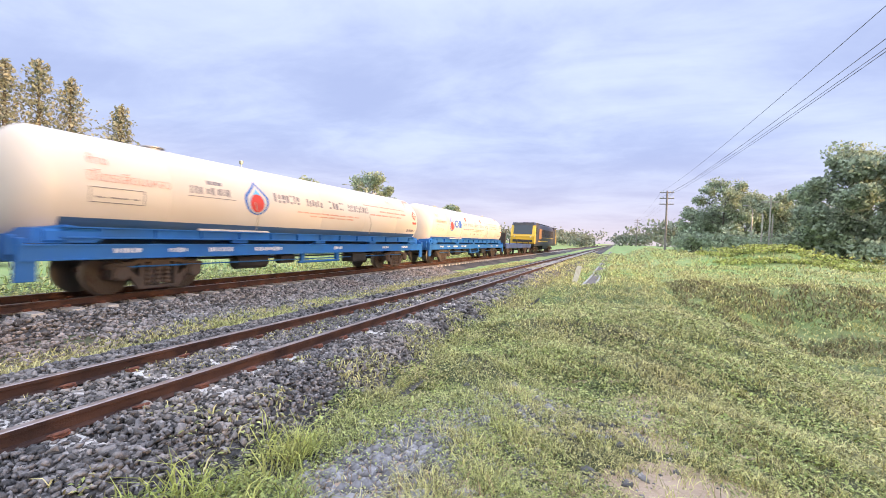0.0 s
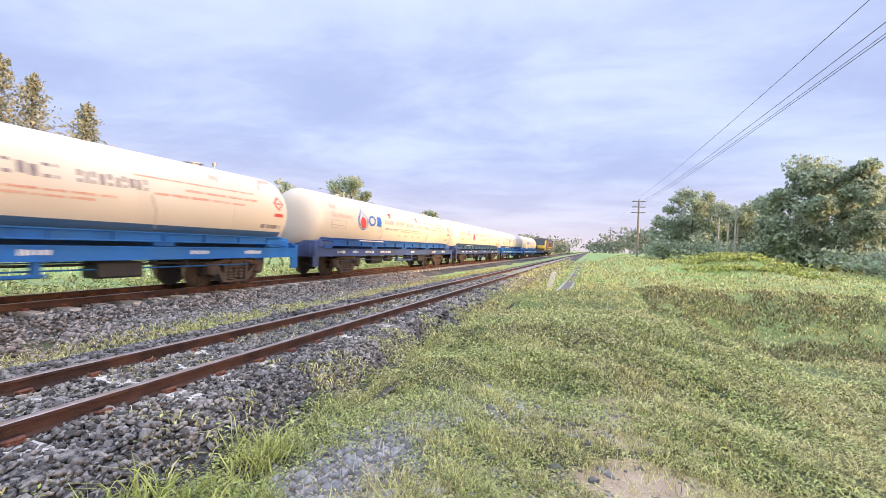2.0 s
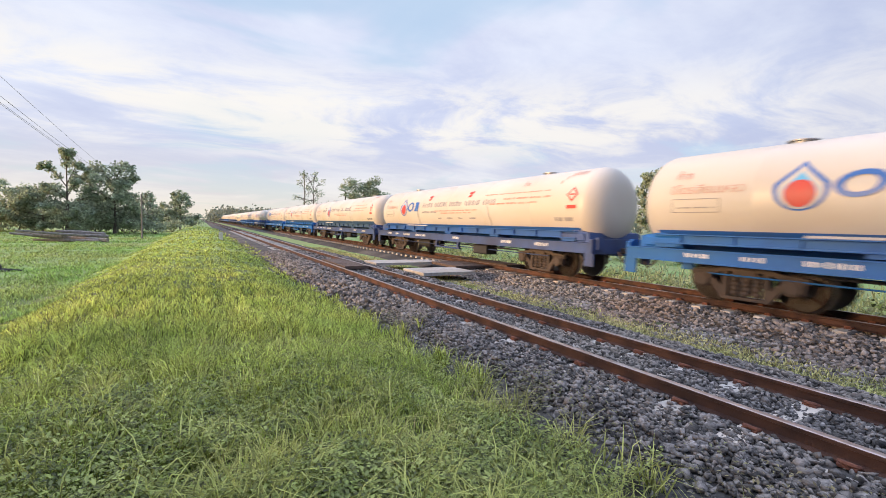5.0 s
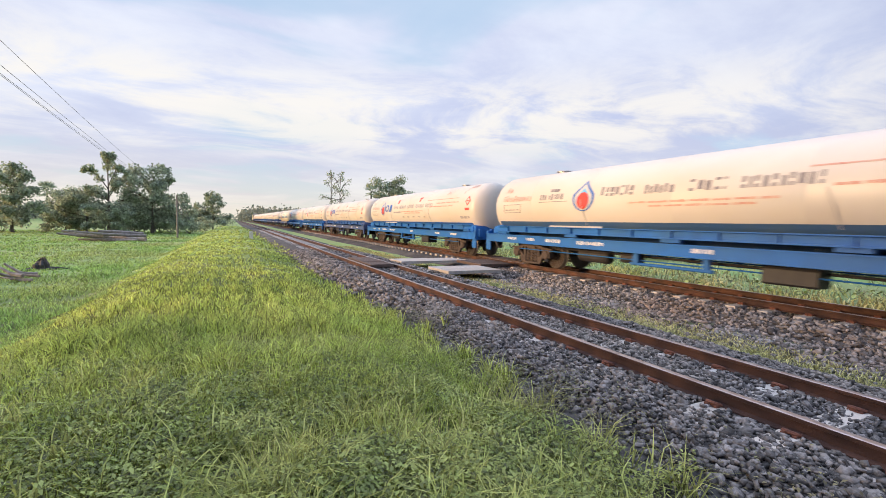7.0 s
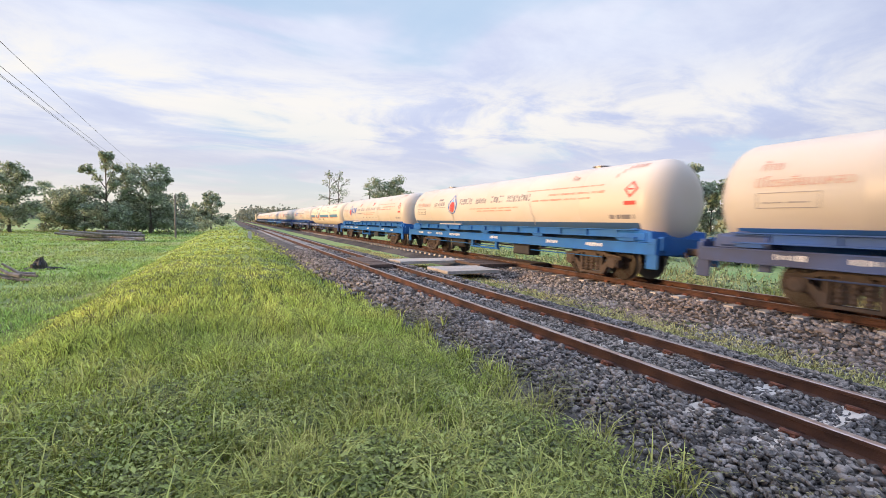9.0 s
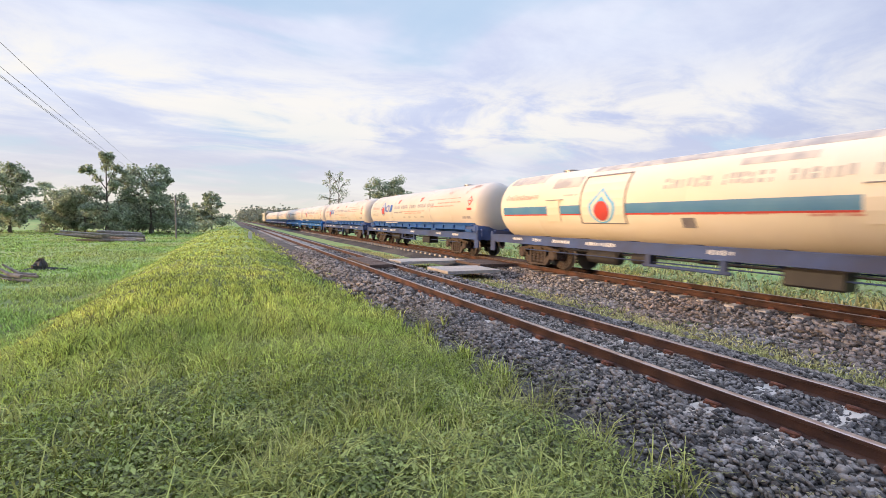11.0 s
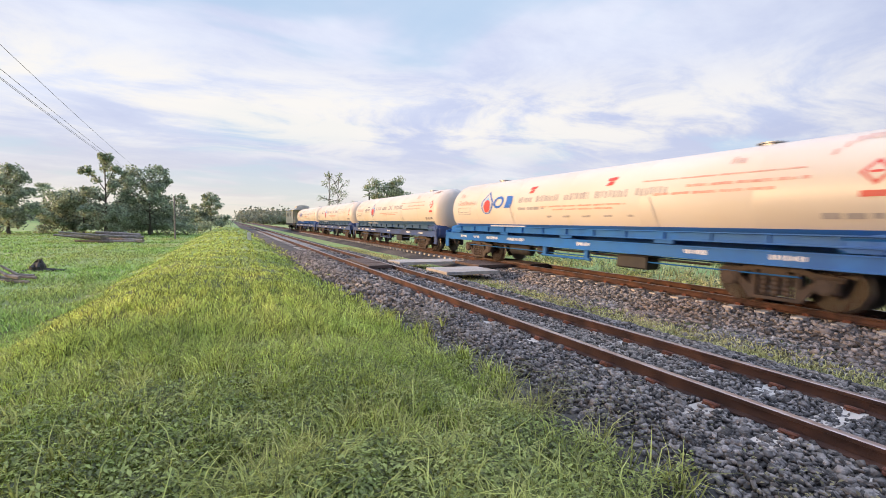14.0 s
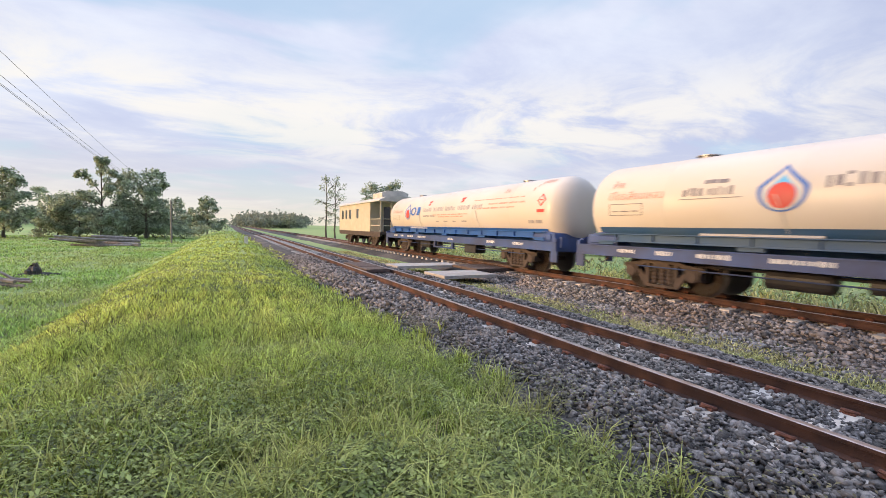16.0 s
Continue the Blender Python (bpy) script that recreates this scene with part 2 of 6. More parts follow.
M["band_blue"] = material("blue_band_paint", (0.016, 0.10, 0.38), 0.6, vary=(0.025, 0.09, 0.28), scale=1.5, local=True)
M["band_navy"] = material("navy_band_paint", (0.03, 0.085, 0.19), 0.6, vary=(0.05, 0.10, 0.18), scale=1.5, local=True)
M["stripe"] = material("faded_blue_stripe", (0.07, 0.20, 0.36), 0.45, vary=(0.10, 0.24, 0.38), scale=1.5, local=True)
M["red"] = material("red_paint", (0.55, 0.05, 0.035), 0.45, vary=(0.45, 0.06, 0.05), scale=4, local=True)
M["text_red"] = material("faded_red_lettering", (0.50, 0.24, 0.19), 0.5, local=True, vary=(0.57, 0.38, 0.31), scale=6)
M["text_dark"] = material("dark_lettering", (0.16, 0.15, 0.17), 0.5, local=True, vary=(0.24, 0.22, 0.22), scale=6)
M["text_white"] = material("white_lettering", (0.7, 0.7, 0.7), 0.5, local=True, vary=(0.5, 0.52, 0.56), scale=6)
M["logo_blue"] = material("logo_blue", (0.03, 0.13, 0.45), 0.4, local=True)
M["logo_light"] = material("logo_light_blue", (0.13, 0.42, 0.70), 0.4, local=True)
M["bogie"] = material("bogie_grime", (0.052, 0.042, 0.038), 0.85, vary=(0.085, 0.062, 0.05), scale=5, bump=0.4, local=True)
M["wheel"] = material("worn_wheel_steel", (0.13, 0.078, 0.058), 0.7, metal=0.15, vary=(0.08, 0.055, 0.045), scale=6, local=True)
M["tread"] = material("polished_tread", (0.22, 0.20, 0.19), 0.5, metal=0.8)
M["black"] = material("black_paint", (0.022, 0.022, 0.026), 0.5, vary=(0.04, 0.036, 0.034), scale=3, local=True)
M["yellow"] = material("loco_yellow", (0.72, 0.46, 0.04), 0.4, vary=(0.62, 0.40, 0.05), scale=2, local=True)
M["loco_blue"] = material("loco_dark_blue", (0.035, 0.035, 0.06), 0.5, vary=(0.06, 0.05, 0.06), scale=3, local=True)
M["loco_orange"] = material("loco_orange", (0.55, 0.24, 0.08), 0.5, vary=(0.42, 0.2, 0.09), scale=2, local=True)
M["glass"] = material("dark_window_glass", (0.03, 0.035, 0.04), 0.08, spec=0.8)
M["van"] = material("brake_van_paint", (0.54, 0.50, 0.38), 0.55, vary=(0.46, 0.42, 0.31), scale=2, large=(0.48, 0.43, 0.32), large_scale=0.9, local=True)
M["van_roof"] = material("brake_van_roof", (0.56, 0.53, 0.47), 0.7, vary=(0.44, 0.42, 0.37), scale=2, local=True)
M["galv"] = material("galvanised_steel", (0.42, 0.43, 0.45), 0.5, metal=0.7, vary=(0.33, 0.33, 0.35), scale=5)
M["pole"] = material("concrete_pole", (0.24, 0.22, 0.21), 0.9, vary=(0.16, 0.15, 0.14), scale=4)
M["wire"] = material("dark_cable", (0.05, 0.05, 0.055), 0.6)
M["wood_log"] = material("fallen_log", (0.30, 0.27, 0.245), 0.9, vary=(0.17, 0.145, 0.13), scale=5, bump=0.5)
M["silt"] = material("wet_silt", (0.20, 0.165, 0.14), 0.85, vary=(0.14, 0.115, 0.095), scale=6, bump=0.4)
M["marker"] = material("whitewash", (0.72, 0.70, 0.62), 0.8, vary=(0.55, 0.52, 0.44), scale=9)


# ---------------------------------------------------------------- mesh building
class Form:
    """Vertices and faces of one mesh, with a material slot for each face."""

    def __init__(self):
        self.v, self.f, self.s = [], [], []

    def add(self, verts, faces, slot=0):
        k = len(self.v)
        self.v += [tuple(p) for p in verts]
        self.f += [tuple(i + k for i in f) for f in faces]
        self.s += [slot] * len(faces)
        return self

    def box(self, c, size, bevel=0.0, slot=0):
        """A box round c, its edges along y cut by a chamfer."""
        hx, hy, hz = (a / 2 for a in size)
        b = min(bevel, hx * 0.9, hz * 0.9)
        if b <= 0:
            ring = [(-hx, -hz), (hx, -hz), (hx, hz), (-hx, hz)]
        else:
            ring = [(-hx + b, -hz), (hx - b, -hz), (hx, -hz + b), (hx, hz - b), (hx - b, hz), (-hx + b, hz), (-hx, hz - b), (-hx, -hz + b)]
        n = len(ring)
        vs = [(c[0] + x, c[1] - hy, c[2] + z) for x, z in ring] + [(c[0] + x, c[1] + hy, c[2] + z) for x, z in ring]
        fs = [(i, n + i, n + (i + 1) % n, (i + 1) % n) for i in range(n)]
        return self.add(vs, fs + [tuple(range(n)), tuple(range(2 * n - 1, n - 1, -1))], slot)

    def tube(self, path, radii, n=8, slot=0, cap=True):
        pts = [Vector(p) for p in path]
        if isinstance(radii, (int, float)):
            radii = [radii] * len(pts)
        vs, fs = [], []
        for i, p in enumerate(pts):
            d = (pts[min(i + 1, len(pts) - 1)] - pts[max(i - 1, 0)]).normalized()
            u = d.cross(Vector((0, 0, 1)) if abs(d.z) < 0.9 else Vector((1, 0, 0))).normalized()
            w = d.cross(u)
            vs += [p + radii[i] * (math.cos(a) * u + math.sin(a) * w) for a in (2 * math.pi * k / n for k in range(n))]
        for i in range(len(pts) - 1):
            fs += [(i * n + k, i * n + (k + 1) % n, (i + 1) * n + (k + 1) % n, (i + 1) * n + k) for k in range(n)]
        if cap:
            fs += [tuple(range(n - 1, -1, -1)), tuple(range((len(pts) - 1) * n, len(pts) * n))]
        return self.add(vs, fs, slot)

    def turned(self, profile, c, axis="y", n=24, slot=0):
        """A profile of (place along the axis, radius) turned round it."""
        vs, fs = [], []
        for s, r in profile:
            for k in range(n):
                a = 2 * math.pi * k / n
                p, q = r * math.cos(a), r * math.sin(a)
                o = {"y": (p, s, q), "x": (s, p, q), "z": (p, q, s)}[axis]
                vs.append((c[0] + o[0], c[1] + o[1], c[2] + o[2]))
        m = len(profile)
        for i in range(m - 1):
            fs += [(i * n + k, i * n + (k + 1) % n, (i + 1) * n + (k + 1) % n, (i + 1) * n + k) for k in range(n)]
        fs += [tuple(range(n - 1, -1, -1)), tuple(range((m - 1) * n, m * n))]
        return self.add(vs, fs, slot)

    def extruded(self, outline, x0, x1, slot=0):
        """An outline of (y, z) drawn out from x0 to x1."""
        n = len(outline)
        vs = [(x0, y, z) for y, z in outline] + [(x1, y, z) for y, z in outline]
        fs = [(i, (i + 1) % n, n + (i + 1) % n, n + i) for i in range(n)]
        return self.add(vs, fs + [tuple(range(n - 1, -1, -1)), tuple(range(n, 2 * n))], slot)

    def mesh(self, name, mats, smooth=False):
        me = bpy.data.meshes.new(name)
        me.from_pydata(self.v, [], self.f)
        for m in mats if isinstance(mats, (list, tuple)) else [mats]:
            me.materials.append(m)
        me.polygons.foreach_set("material_index", self.s)
        bm = bmesh.new()
        bm.from_mesh(me)
        bmesh.ops.recalc_face_normals(bm, faces=bm.faces)
        bm.to_mesh(me)
        bm.free()
        if smooth:
            me.shade_smooth()
            me.set_sharp_from_angle(angle=radians(38))
        me.update()
        return me


def part(name, form, mats, parent=None, label="", smooth=False, at=None):
    ob = new(name, form if isinstance(form, bpy.types.Mesh) else form.mesh(name, mats, smooth))
    if parent:
        ob.parent = parent
    if at:
        ob.location = at
    return tagged(ob, label)


def raw_mesh(name, verts, faces, mat, smooth=False):
    """A large mesh from arrays: verts (n, 3), faces (m, 3 or 4)."""
    me = bpy.data.meshes.new(name)
    k = faces.shape[1]
    me.vertices.add(len(verts))
    me.vertices.foreach_set("co", np.asarray(verts, dtype=np.float32).ravel())
    me.loops.add(faces.size)
    me.loops.foreach_set("vertex_index", faces.astype(np.int32).ravel())
    me.polygons.add(len(faces))
    me.polygons.foreach_set("loop_start", np.arange(0, faces.size, k, dtype=np.int32))
    me.update(calc_edges=True)
    if smooth:
        me.shade_smooth()
    me.materials.append(mat)
    return me


# ---------------------------------------------------------------- lie of the land
TRACK_N, TRACK_T = -4.475, -10.29      # centre lines of the two tracks
GAUGE = 1.07                           # from rail centre to rail centre
_rng = np.random.default_rng(7)
_waves = [(_rng.uniform(0, 2 * math.pi), _rng.uniform(0, 2 * math.pi)) for _ in range(12)]


def rough(x, y, wavelength, seed=0):
    """Smooth unevenness between about -1 and 1."""
    total = 0
    for i in range(4):
        a, p = _waves[(i + seed) % 12]
        k = 2 * math.pi / (wavelength * (0.7 + 0.23 * i))
        total = total + np.sin(k * (x * np.cos(a) + y * np.sin(a)) + p)
    return total / 2.6


def step(v, lo, hi):
    t = np.clip((v - lo) / (hi - lo), 0, 1)
    return t * t * (3 - 2 * t)


def land(x, y):
    x, y = np.asarray(x, float), np.asarray(y, float)
    z = -0.40 + 0.28 * step(x, -2.7, -0.6)                                       # verge beside the track
    z = z - 0.16 * step(x, 0.5, 2.2)
    back = step(y, 6.0, -6.0)                                                    # the field behind lies low
    z = z - back * 0.95 * step(x, 1.7, 4.6)
    front = 1 - back
    hollow = np.exp(-(((x - 6.5) / 3.6) ** 2 + ((y - 13.0) / 4.5) ** 2))
    yy = y + 1.6 * rough(x, y, 11.0, 7)
    z = z - front * (0.80 * step(x, 2.0, 4.6) * step(yy, 20.0, 15.5) + 0.12 * hollow) + front * 0.30 * step(yy, 15.0, 19.5) * step(x, 1.2, 3.2)
    z = z + front * 0.95 * step(y, 22, 75) * step(x, 0.6, 4.5)
    mound = np.exp(-(((x - 11.0) / 4.2) ** 2 + ((y - 41.0) / 5.0) ** 2))
    z = z + 1.25 * mound
    z = z - 0.28 * np.exp(-((x + 1.05) / 0.55) ** 2) * step(y, 15, 22)             # ditch beside the line
    z = z - 0.32 * step(x, -12.3, -13.6)
    wob = np.where(x > -2.3, 1.0, 0.25) * step(abs(x + 4.5), 1.0, 2.6)
    z = z + wob * ((0.03 + 0.03 * front) * rough(x, y, 2.2) + (0.05 + 0.07 * front) * rough(x, y, 7.5, 3) * step(np.hypot(x, y), 2, 10))
    z = z + step(np.hypot(x, y), 30, 120) * 0.25 * rough(x, y, 60, 5) * step(abs(x + 7), 8, 20)
    return z


def axis_steps(lo, hi, fine_lo, fine_hi, d, grow=1.07):
    c = list(np.arange(fine_lo, fine_hi, d))
    s, v = d, c[-1]
    while v < hi:
        s *= grow
        v += s
        c.append(v)
    s, v = d, c[0]
    while v > lo:
        s *= grow
        v -= s
        c.insert(0, v)
    return np.array(c)


def build_ground():
    xs = axis_steps(-1500, 1500, -14, 9, 0.14)
    ys = axis_steps(-2500, 2500, -12, 16, 0.16)
    X, Y = np.meshgrid(xs, ys)
    Z = land(X, Y)
    v = np.stack([X.ravel(), Y.ravel(), Z.ravel()], 1)
    nx, ny = len(xs), len(ys)
    i = (np.arange(ny - 1)[:, None] * nx + np.arange(nx - 1)[None]).ravel()
    f = np.stack([i, i + 1, i + nx + 1, i + nx], 1)
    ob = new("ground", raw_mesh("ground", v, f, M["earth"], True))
    tagged(ob, "uneven grassy ground with bare earth beside the railway", "ground", kind="structure")


build_ground()


# ---------------------------------------------------------------- tracks
RAIL_PROFILE = [(-0.065, -0.145), (0.065, -0.145), (0.062, -0.133), (0.012, -0.118), (0.009, -0.045), (0.034, -0.034), (0.035, -0.006), (0.028, 0.0),
                (-0.028, 0.0), (-0.035, -0.006), (-0.034, -0.034), (-0.009, -0.045), (-0.012, -0.118), (-0.062, -0.133)]


def bed_height(x, y, centre, half, low):
    """Surface of a ballast bed: a flat crown with sloping shoulders."""
    d = abs(np.asarray(x, float) - centre)
    crown = -0.153 if centre == TRACK_N else -0.205
    return crown + (low - crown) * step(d, half, half + 0.9) + 0.015 * rough(np.asarray(x, float), np.asarray(y, float), 0.9, 2)


def stones(name, n, centre, x0, x1, y0, y1, half, low, size, mat, label, seed, ico=True, bare_ties=0.35):
    rng = np.random.default_rng(seed)
    if ico:
        p = (1 + 5 ** 0.5) / 2
        base = np.array([(-1, p, 0), (1, p, 0), (-1, -p, 0), (1, -p, 0), (0, -1, p), (0, 1, p), (0, -1, -p), (0, 1, -p), (p, 0, -1), (p, 0, 1), (-p, 0, -1), (-p, 0, 1)]) / 1.9
        tri = np.array([(0, 11, 5), (0, 5, 1), (0, 1, 7), (0, 7, 10), (0, 10, 11), (1, 5, 9), (5, 11, 4), (11, 10, 2), (10, 7, 6), (7, 1, 8), (3, 9, 4), (3, 4, 2), (3, 2, 6), (3, 6, 8), (3, 8, 9), (4, 9, 5), (2, 4, 11), (6, 2, 10), (8, 6, 7), (9, 8, 1)])
    else:
        base = np.array([(x, y, z) for x in (-1, 1) for y in (-1, 1) for z in (-1, 1)], float) * 0.72
        tri = np.array([(0, 1, 3), (0, 3, 2), (4, 6, 7), (4, 7, 5), (0, 4, 5), (0, 5, 1), (2, 3, 7), (2, 7, 6), (0, 2, 6), (0, 6, 4), (1, 5, 7), (1, 7, 3)])
    x, y = rng.uniform(x0, x1, n), rng.uniform(y0, y1, n)
    away = np.minimum(abs(x - centre - GAUGE / 2), abs(x - centre + GAUGE / 2)) > 0.085
    tie = abs((y - 0.1 + 0.3) % 0.6 - 0.3) < 0.105
    by_rail = (bare_ties >= 1) * (abs(x - centre) < 1.03) + np.minimum(abs(x - centre - GAUGE / 2), abs(x - centre + GAUGE / 2)) < 0.24 + 0.10 * rough(x, y, 0.7, 9)
    away &= ~(tie & by_rail & (rng.random(n) < bare_ties))
    keep = away & (rng.random(n) < 0.82 + 0.35 * rough(x, y, 1.6, 4) + 0.6 * (abs(x - centre) < half + 0.35))
    x, y = x[keep], y[keep]
    n = len(x)
    z = np.maximum(bed_height(x, y, centre, half, low), land(x, y)) + rng.uniform(-0.026, 0.030, n)
    s = size * rng.lognormal(0, 0.28, n)
    shape = base[None] * (1 + rng.uniform(-0.38, 0.38, (n, len(base), 3 if not ico else 1))) * np.stack([rng.uniform(0.8, 1.6, n), rng.uniform(0.65, 1.2, n), rng.uniform(0.45, 0.85, n)], 1)[:, None]
    q = rng.normal(size=(n, 4))
    q /= np.linalg.norm(q, axis=1)[:, None]
    w, a, b, c = q.T
    R = np.stack([1 - 2 * (b * b + c * c), 2 * (a * b - c * w), 2 * (a * c + b * w), 2 * (a * b + c * w), 1 - 2 * (a * a + c * c), 2 * (b * c - a * w), 2 * (a * c - b * w), 2 * (b * c + a * w), 1 - 2 * (a * a + b * b)], 1).reshape(n, 3, 3)
    v = np.einsum("nij,nkj->nki", R, shape) * s[:, None, None]
    v[:, :, 2] *= 0.8
    v += np.stack([x, y, z], 1)[:, None]
    f = (tri[None] + (np.arange(n) * len(base))[:, None, None]).reshape(-1, 3)
    ob = new(name, raw_mesh(name, v.reshape(-1, 3), f, mat))
    tagged(ob, label, "gravel", kind="stuff")


def build_bed(name, centre, half, low, mat, label):
    ys = axis_steps(-2400, 2400, -12, 16, 0.2, 1.12)
    xs = np.linspace(centre - half - 1.0, centre + half + 1.0, 36)
    X, Y = np.meshgrid(xs, ys)
    Z = bed_height(X, Y, centre, half, low) - 0.012 + 0.012 * rough(X, Y, 0.35, 6)
    v = np.stack([X.ravel(), Y.ravel(), Z.ravel()], 1)
    nx, ny = len(xs), len(ys)
    i = (np.arange(ny - 1)[:, None] * nx + np.arange(nx - 1)[None]).ravel()
    ob = new(name, raw_mesh(name, v, np.stack([i, i + 1, i + nx + 1, i + nx], 1), mat, True))
    tagged(ob, label, "ballast", kind="structure")


def build_track(centre, label, fresh):
    track = new("railway_track")
    track.location = (centre, 0, 0)
    tagged(track, label, "railway track", kind="structure")
    for sx in (-1, 1):
        f = Form()
        n = len(RAIL_PROFILE)
        vs = [(sx * GAUGE / 2 + x, y, z) for y in (-2300, -60, 60, 2300) for x, z in RAIL_PROFILE]
        for r in range(3):
            fs = [(r * n + i, r * n + (i + 1) % n, (r + 1) * n + (i + 1) % n, (r + 1) * n + i) for i in range(n)]
            if r == 0:
                f.add(vs, [])
            f.f += fs
            f.s += [1 if i in (6, 7, 8) else 0 for i in range(n)]
        part("rail", f, [M["rail"], M["rail_top"]], track, "rust-brown steel rail with a worn bright top")
    sl = Form()
    ring = [(-0.12, -0.28), (0.12, -0.28), (0.095, -0.138), (-0.095, -0.138)]
    sl.extruded(ring, -1.0, 1.0)
    sleeper = sl.mesh("sleeper", M["sleeper"])
    clip = Form()
    for s in (-1, 1):
        clip.box((s * 0.09, 0, -0.128), (0.09, 0.11, 0.03), 0.008)
        path = [(s * (0.075 + 0.06 * math.sin(a)), 0.055 * math.cos(a), -0.118 + 0.02 * math.sin(a)) for a in np.linspace(-0.3, 3.6, 8)]
        clip.tube(path, 0.016, 6)
    clip_mesh = clip.mesh("rail_clip", M["clip"])
    for k in range(-110, 170):
        y = 0.1 + 0.6 * k
        part("sleeper", sleeper, None, track, at=(random.uniform(-0.02, 0.02), y, 0.0 if fresh else random.uniform(-0.02, 0.004)))
        if -9 < y < 13:
            for sx in (-1, 1):
                part("rail_clip", clip_mesh, None, track, "rusty spring clip" if k == 0 else "", at=(sx * GAUGE / 2, y, 0))


build_bed("ballast_bed_near", TRACK_N, 1.25, -0.36, M["ballast_bed"], "grey crushed-stone ballast bed under the near track, darkened for shade between stones")
build_bed("ballast_bed_main", TRACK_T, 1.25, -0.42, M["ballast_bed"], "brownish crushed-stone ballast bed under the main track, darkened for shade between stones")
build_track(TRACK_N, "metre-gauge side track with rusty rails on concrete sleepers", False)
build_track(TRACK_T, "metre-gauge main track on concrete sleepers in brown ballast", True)
stones("ballast_stones", 98000, TRACK_N, -6.75, -2.35, -7.5, 7, 1.25, -0.40, 0.0225, M["ballast"], "loose grey crushed stone along the near track", 11, False, 0.8)
stones("ballast_stones_far", 16000, TRACK_N, -6.6, -2.5, -24, -7.5, 1.25, -0.36, 0.038, M["ballast"], "grey crushed stone of the near track further on", 12, False, 0.35)
stones("ballast_stones_ahead", 15000, TRACK_N, -6.6, -2.7, 7, 24, 1.25, -0.36, 0.038, M["ballast"], "grey crushed stone of the near track further on", 13, False)
stones("main_ballast_stones", 68000, TRACK_T, -11.2, -6.95, -15, 22, 1.25, -0.42, 0.032, M["ballast_t"], "brown-grey crushed stone along the main track", 14, False, 1.0)


# ---------------------------------------------------------------- tank wagons
M["text_mid"] = material("grey_lettering", (0.27, 0.25, 0.26), 0.5, local=True, vary=(0.36, 0.34, 0.33), scale=6)
M["grime"] = material("grey_grime", (0.36, 0.34, 0.33), 0.7, vary=(0.55, 0.50, 0.43), scale=2.5, local=True, lo=0.4, hi=0.6)
M["text_faint"] = material("faded_grey_lettering", (0.38, 0.36, 0.35), 0.5, local=True, vary=(0.5, 0.46, 0.40), scale=6)

TANK_Z, TANK_R, TANK_HALF = 2.09, 1.16, 7.72
WHEEL_R, AXLE = 0.46, 0.80


def on_tank(y, z, lift):
    """The point of the tank's camera-side wall at (y, height z), lifted off it."""
    a = math.asin(max(-0.995, min(0.995, (z - TANK_Z) / TANK_R)))
    return ((TANK_R + lift) * math.cos(a), y, TANK_Z + (TANK_R + lift) * math.sin(a))


def arc_patch(form, y0, y1, z0, z1, lift=0.006, slot=0, sides=(1, -1), n=4):
    """A plate that hugs the tank from height z0 to z1, a few millimetres thick."""
    for s in sides:
        pts = []
        for d in (-0.01, lift):
            for y in (y0, y1):
                for k in range(n + 1):
                    x, yy, z = on_tank(y, z0 + (z1 - z0) * k / n, d)
                    pts.append((s * x, yy, z))
        m = n + 1
        fs = []
        for k in range(n):
            fs += [(2 * m + k, 3 * m + k, 3 * m + k + 1, 2 * m + k + 1)]
        fs += [(0, 2 * m, 3 * m, m), (n, m + n, 3 * m + n, 2 * m + n)]
        fs += [(k, k + 1, 2 * m + k + 1, 2 * m + k) for k in range(n)] + [(m + k, m + k + 1, 3 * m + k + 1, 3 * m + k) for k in range(n)]
        form.add(pts, fs, slot)
    return form


def outline_patch(form, outline, yc, zc, lift, slot=0):
    """A flat figure of (u, v) points round (yc, zc), laid on the tank wall in rings so that it follows the curve."""
    rings = 4
    n = len(outline)
    vs = [on_tank(yc, zc, lift)]
    for r in range(1, rings + 1):
        vs += [on_tank(yc + u * r / rings, zc + v * r / rings, lift) for u, v in outline]
    fs = [(0, 1 + i, 1 + (i + 1) % n) for i in range(n)]
    for r in range(rings - 1):
        a, b = 1 + r * n, 1 + (r + 1) * n
        fs += [(a + i, b + i, b + (i + 1) % n, a + (i + 1) % n) for i in range(n)]
    form.add(vs, fs, slot)


def drop(h, w, n=36):
    """A teardrop with its tip up."""
    pts = []
    for k in range(n):
        a = 2 * math.pi * k / n
        u, v = math.sin(a), -math.cos(a)
        pinch = 1.0 if v < 0 else (1 - v) ** 0.85 + 0.15 * (1 - v)
        pts.append((w * u * min(pinch, 1.0), h * (v if v < 0 else v * 1.25)))
    return pts


def letters(body, size):
    """Flat letters of the built-in font as vertices and faces."""
    cu = bpy.data.curves.new("letters", "FONT")
    cu.body, cu.size = body, size
    cu.resolution_u = 2
    ob = bpy.data.objects.new("letters", cu)
    scene.collection.objects.link(ob)
    me = bpy.data.meshes.new_from_object(ob.evaluated_get(bpy.context.evaluated_depsgraph_get()))
    vs, fs = [v.co.copy() for v in me.vertices], [tuple(p.vertices) for p in me.polygons]
    bpy.data.objects.remove(ob)
    bpy.data.meshes.remove(me)
    return vs, fs


_letter_store = {}


